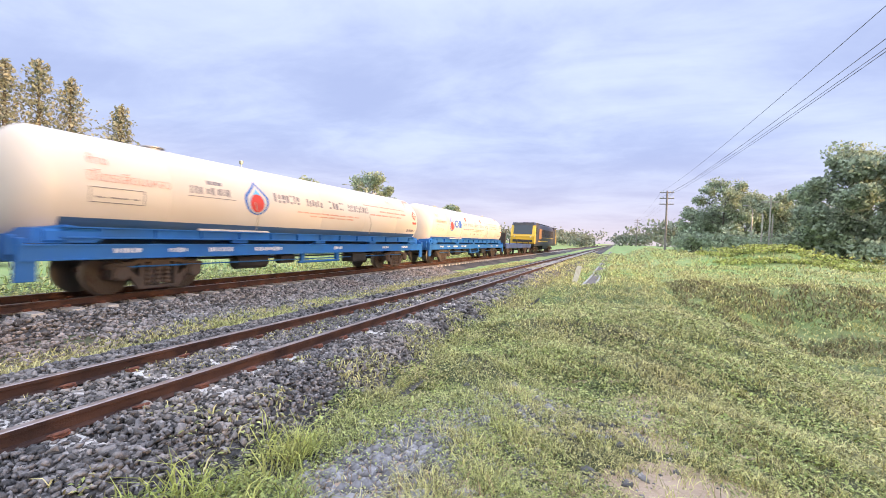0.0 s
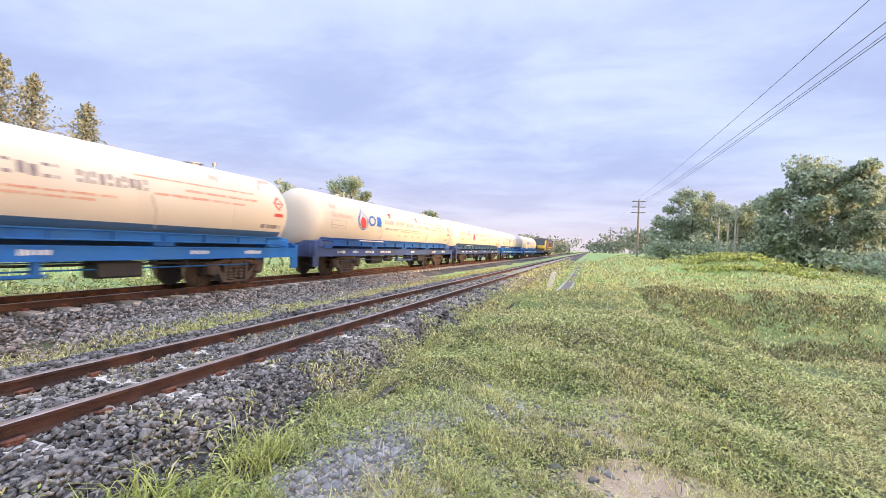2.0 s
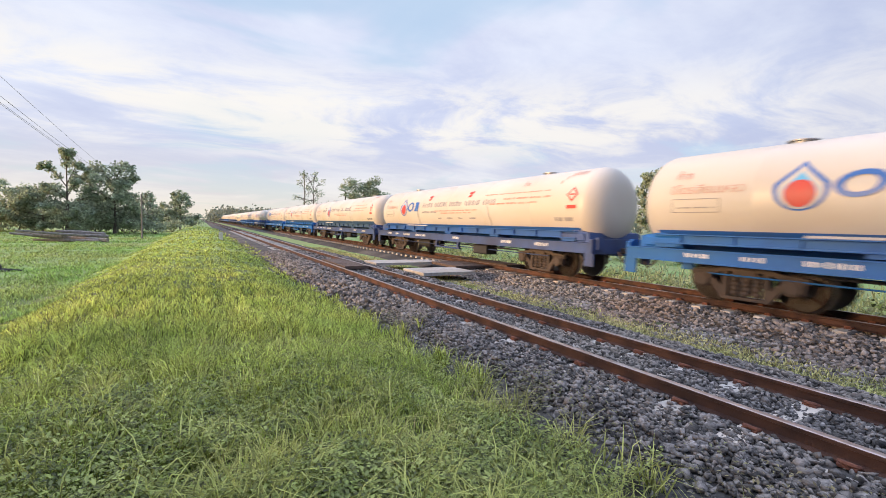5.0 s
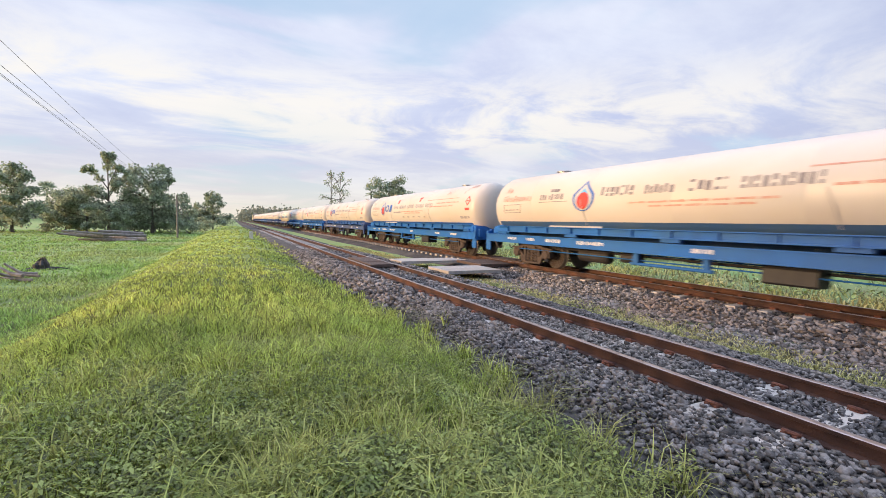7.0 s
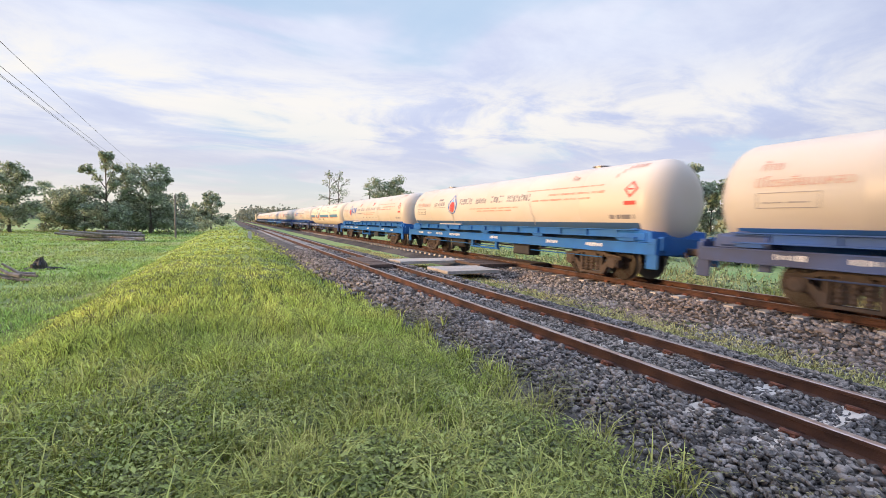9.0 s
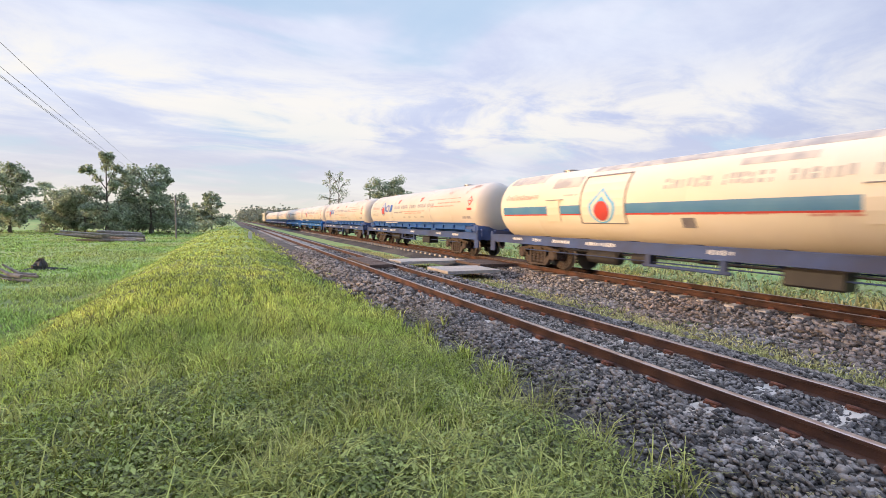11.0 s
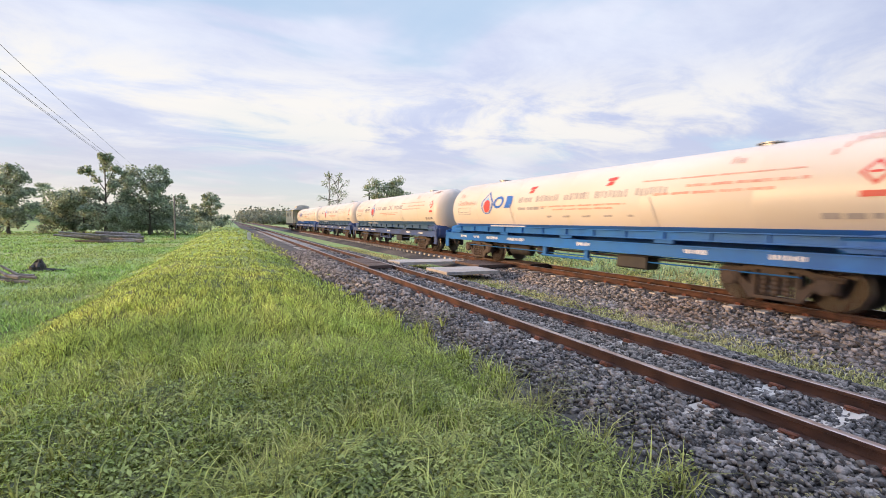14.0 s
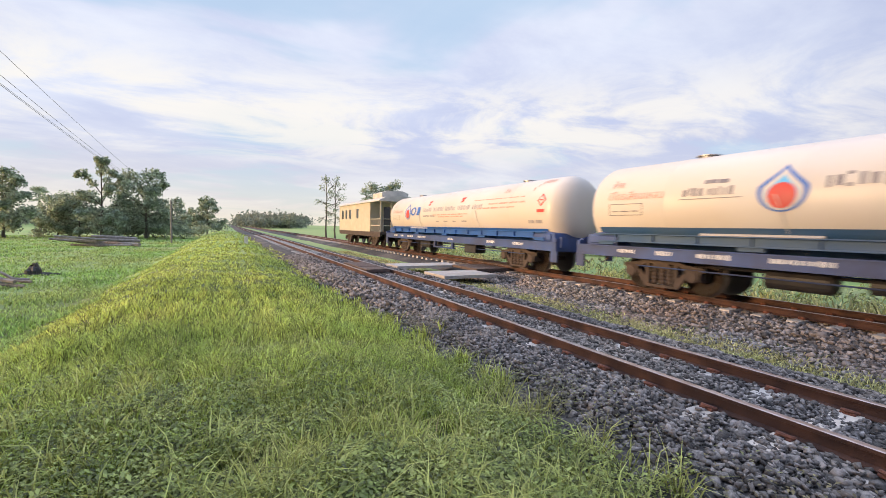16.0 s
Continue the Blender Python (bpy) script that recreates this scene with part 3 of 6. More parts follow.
def text_on_tank(form, body, size, y, z, slot=0, lift=0.014):
    if (body, size) not in _letter_store:
        _letter_store[body, size] = letters(body, size)
    vs, fs = _letter_store[body, size]
    form.add([on_tank(y + v.x, z + v.y, lift) for v in vs], fs, slot)


def bars_on_tank(form, y0, y1, z, h, rng, slot=0, word=0.5, gap=0.06):
    """Unreadable lettering: a row of short bars."""
    y, run = y0, 0.0
    while y < y1 - 0.03:
        w = h * rng.uniform(0.22, 0.5) if h > 0.12 else h * rng.uniform(0.8, 3.0)
        arc_patch(form, y, min(y + w, y1), z + h * rng.choice((0, 0, 0, 0.1)), z + h * rng.choice((1, 1, 0.8, 0.9)), 0.005, slot, (1,), 1)
        y += w + h * rng.uniform(0.15, 0.35)
        run += w
        if run > word * rng.uniform(0.5, 1.0):
            y, run = y + gap, 0.0


def bogie_parts(parent, y, axles=(-AXLE, AXLE)):
    b = part("bogie", bogie_frame_mesh(axles), None, parent, at=(0, y, 0))
    for a in axles:
        ws = part("wheelset", wheelset_mesh(), None, b, "worn steel wheels on an axle", at=(0, a, WHEEL_R))
        wheelsets.append((ws, a))
    return b


_bogie_store, wheelsets = {}, []


def wheelset_mesh():
    if "wheelset" not in _bogie_store:
        f = Form()
        for s in (-1, 1):
            x = s * GAUGE / 2
            f.turned([(x + s * 0.02, 0.10), (x + s * 0.085, 0.11), (x + s * 0.085, 0.16), (x + s * 0.02, 0.2), (x + s * 0.012, WHEEL_R - 0.1), (x + s * 0.062, WHEEL_R - 0.075), (x + s * 0.064, WHEEL_R - 0.008)], (0, 0, 0), "x", 28, 0)
            f.turned([(x + s * 0.064, WHEEL_R - 0.008), (x - s * 0.03, WHEEL_R), (x - s * 0.05, WHEEL_R + 0.027), (x - s * 0.07, WHEEL_R + 0.02), (x - s * 0.07, WHEEL_R - 0.09), (x - s * 0.02, 0.2)], (0, 0, 0), "x", 28, 1)
        f.turned([(-0.95, 0.062), (0.95, 0.062)], (0, 0, 0), "x", 12, 0)
        _bogie_store["wheelset"] = f.mesh("wheelset", [M["wheel"], M["tread"]], True)
    return _bogie_store["wheelset"]


def bogie_frame_mesh(axles):
    if axles not in _bogie_store:
        f = Form()
        a = axles[-1]
        for s in (-1, 1):
            x0, x1 = s * 0.86, s * 0.98
            f.extruded([(-a - 0.25, 0.66), (-a + 0.2, 0.70), (-0.35, 0.80), (0.35, 0.80), (a - 0.2, 0.70), (a + 0.25, 0.66), (a + 0.25, 0.56), (a - 0.15, 0.56), (0.42, 0.68), (-0.42, 0.68), (-a + 0.15, 0.56), (-a - 0.25, 0.56)], x0, x1)
            f.extruded([(-a + 0.12, 0.60), (-0.36, 0.30), (-0.36, 0.18), (0.36, 0.18), (0.36, 0.30), (a - 0.12, 0.60), (a - 0.12, 0.46), (0.44, 0.12), (-0.44, 0.12), (-a + 0.12, 0.46)], x0, x1)
            for t in (-1, 1):
                f.box((s * 0.92, t * 0.37, 0.48), (0.12, 0.10, 0.62), 0.02)
            for k in axles:
                f.box((s * 0.92, k, 0.50), (0.20, 0.36, 0.30), 0.05)
                f.turned([(s * 0.99, 0.145), (s * 1.05, 0.14), (s * 1.07, 0.09)], (0, k, WHEEL_R), "x", 14)
            for k in (-0.2, 0.0, 0.2):
                f.turned([(0.20 + 0.045 * i, 0.085 if i % 2 else 0.065) for i in range(11)], (s * 0.92, k, 0), "z", 10)
        f.box((0, 0, 0.66), (2.0, 0.42, 0.22), 0.05)
        _bogie_store[axles] = f.mesh("bogie", M["bogie"])
    return _bogie_store[axles]


def shared(key, make):
    if key not in _bogie_store:
        _bogie_store[key] = make()
    return _bogie_store[key]


def tank_shell(mat):
    f = Form()
    ends = [(0.50 * (1 - math.cos(t)), TANK_R * math.sin(t) ** 0.62) for t in np.linspace(0.05, math.pi / 2, 12)]
    prof = [(-TANK_HALF + s, r) for s, r in ends]
    for y in (-5.2, -2.6, 0.0, 2.6, 5.2):
        prof += [(y - 0.012, TANK_R), (y, TANK_R + 0.004), (y + 0.012, TANK_R)]
    prof += [(TANK_HALF - s, r) for s, r in reversed(ends)]
    f.turned(prof, (0, 0, TANK_Z), "y", 56)
    return f.mesh("tank_shell", mat, True)


def underframe(mat, saddles=True):
    f = Form()
    for s in (-1, 1):
        f.box((s * 1.20, 0, 0.93), (0.05, 15.7, 0.25))
        f.box((s * 1.17, 0, 1.06), (0.16, 15.7, 0.025))
        f.box((s * 1.17, 0, 0.80), (0.14, 15.7, 0.025))
    f.box((0, 0, 0.90), (0.5, 15.6, 0.36), 0.03)
    for y in np.linspace(-7.0, 7.0, 9):
        f.box((0, y, 0.98), (2.3, 0.14, 0.18))
    for s in (-1, 1):
        f.box((0, s * 7.80, 0.98), (2.46, 0.10, 0.40), 0.02)
        if saddles:
            f.box((0, s * 7.0, 1.22), (2.2, 0.9, 0.28), 0.06)
            f.extruded([(s * 6.9, 1.08), (s * 7.62, 1.08), (s * 7.58, 1.34), (s * 7.1, 1.42), (s * 6.95, 1.40)], -1.06, 1.06)
        for t in (-1, 1):
            f.box((t * 0.95, s * 7.86, 1.06), (0.22, 0.10, 0.34), 0.02)
            f.box((t * 1.19, s * 7.74, 0.62), (0.05, 0.30, 0.36), 0.01)
    return f.mesh("underframe", mat)


def cradle(mat, s):
    f = Form()
    f.box((s * 1.04, 0, 1.285), (0.04, 14.4, 0.17))
    f.box((s * 1.08, 0, 1.38), (0.14, 14.4, 0.022))
    f.box((s * 1.10, 0, 1.19), (0.16, 14.4, 0.022))
    for y in np.arange(-6.6, 6.7, 1.1):
        f.box((s * 1.09, y, 1.285), (0.07, 0.022, 0.17))
    for y in (-6.9, -3.3, 0.0, 3.3, 6.9):
        f.box((s * 1.06, y, 1.14), (0.12, 0.5, 0.09))
    return f.mesh("cradle_plate", mat)


def equipment(mat):
    f = Form()
    for s in (-1, 1):
        for y in (-0.9, 0.9):
            f.box((s * 1.12, y, 0.66), (0.10, 0.14, 0.34), 0.02)
        f.box((s * 1.12, 0.0, 0.52), (0.10, 2.1, 0.07), 0.02)
        f.tube([(s * 1.0, -6.0, 0.60), (s * 1.0, 6.0, 0.60)], 0.018, 6)
    return f.mesh("underframe_trussing", mat)


def brake_gear():
    f = Form()
    f.turned([(-0.55, 0.02), (-0.54, 0.19), (0.5, 0.2), (0.56, 0.15), (0.58, 0.02)], (0.75, -2.6, 0.58), "y", 16)
    f.turned([(-0.3, 0.02), (-0.29, 0.14), (0.3, 0.14), (0.31, 0.02)], (0.8, -1.3, 0.62), "y", 14)
    f.box((0.85, 2.4, 0.58), (0.5, 0.9, 0.34), 0.04)
    f.tube([(0.7, -4.2, 0.70), (0.7, 4.2, 0.66)], 0.03, 6)
    return f.mesh("brake_gear", M["black"])


def coupler():
    f = Form()
    f.box((0, 0, 0.86), (0.16, 0.9, 0.17), 0.03)
    f.box((0.03, 0.42, 0.86), (0.30, 0.28, 0.30), 0.06)
    f.tube([(0.35, 0.1, 0.85), (0.38, 0.28, 0.6), (0.3, 0.42, 0.45), (0.22, 0.48, 0.6)], 0.025, 6)
    return f.mesh("coupler", M["bogie"])


def manhole(mat):
    f = Form()
    f.turned([(0, 0.21), (0.05, 0.21), (0.05, 0.26), (0.075, 0.26), (0.085, 0.22), (0.09, 0.04)], (0, 0, TANK_Z + TANK_R - 0.03), "z", 20)
    return f.mesh("manhole", M["galv"], True)


def flame_emblem(yc, zc, k):
    f = Form()
    outline_patch(f, drop(0.50 * k, 0.53 * k), yc, zc, 0.010, 0)
    outline_patch(f, drop(0.44 * k, 0.42 * k), yc, zc - 0.02 * k, 0.013, 1)
    outline_patch(f, drop(0.36 * k, 0.33 * k), yc, zc - 0.07 * k, 0.016, 2)
    outline_patch(f, [(0.30 * k * math.cos(a), 0.30 * k * math.sin(a)) for a in np.linspace(0, 2 * math.pi, 28)[:-1]], yc, zc - 0.12 * k, 0.020, 3)
    return f


def placard():
    """Red diamond and red plate by the tank's front end."""
    f = Form()
    outline_patch(f, [(0, -0.22), (0.22, 0), (0, 0.22), (-0.22, 0)], 6.98, 2.42, 0.010, 0)
    outline_patch(f, [(0, -0.15), (0.15, 0), (0, 0.15), (-0.15, 0)], 6.98, 2.42, 0.014, 1)
    arc_patch(f, 6.88, 7.08, 2.40, 2.44, 0.016, 0, (1,), 1)
    arc_patch(f, 6.80, 7.16, 2.02, 2.12, 0.010, 0, (1,), 1)
    return f


def tank_wagon(kind, paint, body, label):
    rng = random.Random(kind + paint)
    w = new("tank_wagon")
    tagged(w, label, "tank wagon", "tank wagons of the train")
    tank = part("tank", shared(("tank", body), lambda: tank_shell(M[body])), None, w)
    frame_paint = M[paint]
    part("underframe", shared(("uf", paint, kind == "striped"), lambda: underframe(frame_paint, kind != "striped")), None, w)
    plate = {"drop_and_ring": "band_blue", "flame": "band_navy", "striped": "navy"}[kind] if paint == "navy" else "blue"
    for s in (-1, 1) if kind != "striped" else ():
        part("cradle_plate", shared(("cr", plate, s), lambda: cradle(M[plate], s)), None, w)
    part("trussing", shared(("eq", paint), lambda: equipment(frame_paint)), None, w)
    part("brake_gear", shared("brake", brake_gear), None, w)
    for s in (-1, 1):
        bogie_parts(w, 5.58 if s > 0 else -5.32)
        c = part("coupler", shared("coupler", coupler), None, w, at=(0, s * 7.9, 0))
        if s < 0:
            c.rotation_euler = (0, 0, math.pi)
        part("manhole", shared(("mh", body), lambda: manhole(M[body])), None, w, at=(0, s * 4.9, 0))
    if kind == "striped":
        f = Form()
        for y0, y1 in ((-7.15, -4.72), (-4.1, -3.25), (-1.65, 3.02), (3.7, 7.15)):
            arc_patch(f, y0, y1, 1.80, 2.05, 0.005, 0)
            arc_patch(f, y0, y1, 1.76, 1.80, 0.006, 1)
        part("stripe", f, [M["stripe"], M["red"]], tank, "faded blue stripe edged in red")
        for s in (1, -1):
            part("panel", arc_patch(Form(), -3.2, -1.7, 1.55, 2.85, 0.008, 0, (s,), 6), [M["cream"]], tank)
            for y0, y1 in ((-4.70, -4.12), (3.05, 3.65)):
                part("panel", arc_patch(Form(), y0, y1, 1.58, 2.22, 0.03, 0, (s,), 3), [M["cream"]], tank)
        f = Form()
        arc_patch(f, -3.25, -1.65, 2.85, 2.875, 0.03, 0, (1,), 1)
        arc_patch(f, -3.25, -1.65, 1.53, 1.55, 0.03, 0, (1,), 1)
        for y in (-3.25, -1.67):
            arc_patch(f, y, y + 0.02, 1.55, 2.85, 0.03, 0, (1,), 6)
        for y in (-4.72, 3.03):
            arc_patch(f, y, y + 0.75, 2.22, 2.24, 0.05, 0, (1,), 1)
        arc_patch(f, -0.12, 0.18, 1.46, 1.68, 0.02, 0, (1,), 1)
        tagged(part("bracket", f, [M["text_dark"]], tank), kind="stuff")
        part("emblem", flame_emblem(-2.45, 1.98, 0.88), [M["logo_light"], M["cream"], M["logo_light"], M["red"]], tank, "blue and white drop round a red ball")
        f = Form()
        for y0, y1, z0, z1 in ((-7.1, -5.2, 2.86, 3.16), (-4.6, -3.4, 2.60, 2.92), (-3.2, 7.2, 3.02, 3.19), (4.3, 6.2, 2.66, 2.92), (1.0, 2.3, 2.75, 2.9)):
            arc_patch(f, y0, y1, z0, z1, 0.004, 0, n=5)
        tagged(part("grime", f, [M["grime"]], tank, "grey grime on the tank's top"), kind="stuff")
        f = Form()
        text_on_tank(f, "ก๊าซปิโตรเลียมเหลว", 0.24, -7.0, 2.30)
        bars_on_tank(f, 5.0, 6.7, 2.38, 0.10, rng)
        bars_on_tank(f, -0.9, 1.8, 1.74, 0.05, rng)
        bars_on_tank(f, 2.3, 4.9, 1.70, 0.05, rng)
        tagged(part("red_lettering", f, [M["text_red"]], tank), kind="stuff")
        f = Form()
        bars_on_tank(f, -0.6, 3.4, 2.36, 0.24, rng, word=0.75, gap=0.22)
        bars_on_tank(f, -4.0, -3.4, 2.34, 0.05, rng)
        tagged(part("dark_lettering", f, [M["text_faint"]], tank), kind="stuff")
    else:
        low = 1.56 if kind == "flame" else 1.48
        f = Form()
        arc_patch(f, -TANK_HALF + 0.52, TANK_HALF - 0.52, 1.05, low, 0.004, 0, n=6)
        part("lower_band", f, [M["band_navy" if kind == "flame" else "band_blue"]], tank, "dark blue band along the tank's foot")
        f = Form()
        text_on_tank(f, "ก๊าซ", 0.24, -6.80, 2.58)
        text_on_tank(f, "ปิโตรเลียมเหลว", 0.27 if kind == "flame" else 0.25, -6.85, 2.26)
        bars_on_tank(f, 2.6, 6.0, 2.58, 0.035, rng, word=1.2)
        bars_on_tank(f, 3.8, 6.1, 2.38, 0.06, rng)
        bars_on_tank(f, 3.0, 5.6, 2.22, 0.06, rng)
        bars_on_tank(f, -1.2, 2.2, 2.04, 0.05, rng)
        bars_on_tank(f, -0.6, 1.8, 1.94, 0.05, rng)
        text_on_tank(f, "ก๊าซ", 0.20, 4.6, 2.80)
        tagged(part("red_lettering", f, [M["text_red"]], tank), kind="stuff")
        f = Form()
        if kind == "flame":
            arc_patch(f, -4.8, -3.5, 2.18, 2.195, 0.008, 0, (1,), 1)
            bars_on_tank(f, -4.75, -3.6, 2.25, 0.18, rng, word=0.28, gap=0.06)
            bars_on_tank(f, -4.3, -3.8, 2.50, 0.09, rng)
            bars_on_tank(f, -2.15, -1.05, 2.27, 0.26, rng, word=1.0)
            bars_on_tank(f, -0.75, 0.1, 2.27, 0.22, rng, word=0.8)
            bars_on_tank(f, 0.4, 1.2, 2.27, 0.26, rng, word=0.8)
            bars_on_tank(f, 1.5, 2.9, 2.27, 0.24, rng, word=1.3)
        else:
            bars_on_tank(f, -2.4, 3.4, 2.24, 0.20, rng, word=0.8, gap=0.2)
            bars_on_tank(f, -2.4, -1.0, 1.98, 0.10, rng)
            bars_on_tank(f, -0.9, 2.4, 1.72, 0.06, rng, word=0.3, gap=0.5)
        for z in (1.86, 2.14):
            arc_patch(f, -6.8, -5.8, z, z + 0.015, 0.008, 0, (1,), 1)
        for y in (-6.8, -5.8):
            arc_patch(f, y, y + 0.015, 1.86, 2.15, 0.008, 0, (1,), 2)
        bars_on_tank(f, -6.7, -5.9, 1.95, 0.03, rng, word=0.3)
        bars_on_tank(f, 6.3, 7.1, 1.66, 0.11, rng, word=0.2, gap=0.05)
        tagged(part("dark_lettering", f, [M["text_dark" if kind == "flame" else "text_mid"]], tank), kind="stuff")
        part("emblem", flame_emblem(-2.80 if kind == "flame" else -4.46, 2.27, 0.80), [M["logo_blue"], M["white"], M["logo_light"], M["red"]], tank, "blue and white drop round a red ball")
        if kind == "drop_and_ring":
            f = Form()
            n = 30
            for r in range(n):
                a0, a1 = 2 * math.pi * r / n, 2 * math.pi * (r + 1) / n
                q = []
                for a, k in ((a0, 1.0), (a1, 1.0), (a1, 0.62), (a0, 0.62)):
                    u, v = 0.33 * k * math.cos(a), 0.225 * k * math.sin(a)
                    q.append(on_tank(-3.66 + u + 0.22 * v, 2.30 + v, 0.014))
                f.add(q, [(0, 1, 2, 3)])
            outline_patch(f, [(-0.25, -0.215), (0.17, -0.215), (0.24, 0.0), (0.22, 0.18), (0.14, 0.215), (-0.15, 0.215)], -3.02, 2.30, 0.014)
            part("ring_mark", f, [M["logo_blue"]], tank, "plain blue ring and block mark")
            f = Form()
            for y, z in ((-1.75, 2.66), (1.6, 2.68)):
                outline_patch(f, [(-0.16, 0.02), (0.16, 0.05), (0.16, 0.12), (-0.16, 0.09)], y, z, 0.012)
                outline_patch(f, [(-0.16, -0.12), (0.06, -0.10), (0.10, -0.02), (-0.10, -0.03)], y, z, 0.012)
            tagged(part("red_mark", f, [M["red"]], tank), kind="stuff")
        part("placard", placard(), [M["red"], M["white"]], tank, "red hazard diamond over a red plate")
        f = Form()
        for k in range(7):
            a = 0.35 + 0.20 * k
            outline_patch(f, [(-0.03, -0.05), (0.03, -0.05), (0.035, 0.06), (-0.03, 0.06)], 6.35 + 0.12 * k, TANK_Z + (TANK_R - 0.1) * math.sin(min(a + 0.5, 1.35)) * 0.98 - 0.05, 0.010)
        tagged(part("end_lettering", f, [M["text_red"]], tank), kind="stuff")
        for y in (-2.9, 2.9):
            part("sampling_pipe", shared(("pipe", y), lambda: Form().tube([(on_tank(0, 2.2, 0.03)), (on_tank(0.12, 1.9, 0.05)), (on_tank(0.2, 1.5, 0.06))], 0.009, 6).mesh("sampling_pipe", M["text_faint"])), None, tank, at=(0, y, 0))
        f = Form()
        arc_patch(f, -4.4, -2.2, 1.40, 1.44, 0.07, 0, (1,), 1)
        part("step_plate", f, [M["white"]], tank)
    f = Form()
    for y0, y1 in ((-6.4, -5.9), (-5.3, -4.9), (-4.3, -3.6), (-2.9, -1.9), (0.6, 1.1), (3.9, 4.4), (5.6, 6.2)):
        y = y0
        while y < y1:
            d = rng.uniform(0.03, 0.07)
            f.box((1.227, y + d / 2, 0.95), (0.008, d, rng.uniform(0.07, 0.11)))
            y += d + rng.uniform(0.02, 0.05)
    tagged(part("sill_lettering", f, [M["text_white"]], w), kind="stuff")
    return w


SPEED, PASS = 21.0, -7.0
# moments at which the gaps between the wagons pass the point y = PASS, front to rear
GAP_TIMES = [-2.08, -1.29, -0.496, 0.290, 1.090, 1.875, 2.652, 3.415, 4.215, 5.03, 5.812, 6.593, 7.375, 8.174, 8.971, 9.768, 10.564, 11.367, 12.157, 12.97, 13.753, 14.54, 15.349, 16.128, 16.93]
ORDER = "Ob Fb Fc On Fb S S S Ob On Fn Fb Ob On Fb Ob S On On Fb Ob Fn Fn On".split()
KINDS = {"Ob": ("drop_and_ring", "blue", "white", "white gas tank wagon with a bright blue underframe"),
         "On": ("drop_and_ring", "navy", "white", "white gas tank wagon with a faded navy underframe"),
         "Fb": ("flame", "blue", "white", "white gas tank wagon, navy foot band, bright blue underframe"),
         "Fn": ("flame", "navy", "white", "white gas tank wagon, navy foot band, faded navy underframe"),
         "Fc": ("flame", "navy", "cream", "cream gas tank wagon with a grey-navy underframe"),
         "S": ("striped", "navy", "cream", "grimy cream tank wagon with a blue stripe and navy underframe")}
train = []


def build_tank_train():
    first = {}
    for k, code in enumerate(ORDER):
        y = PASS - SPEED * (GAP_TIMES[k] + GAP_TIMES[k + 1]) / 2
        m = pose(TRACK_T, y, 0)
        if code not in first:
            first[code] = tank_wagon(*KINDS[code])
            first[code].matrix_basis = m
            w = first[code]
        else:
            w = copy_thing(first[code], m)
        train.append((w, y))


build_tank_train()


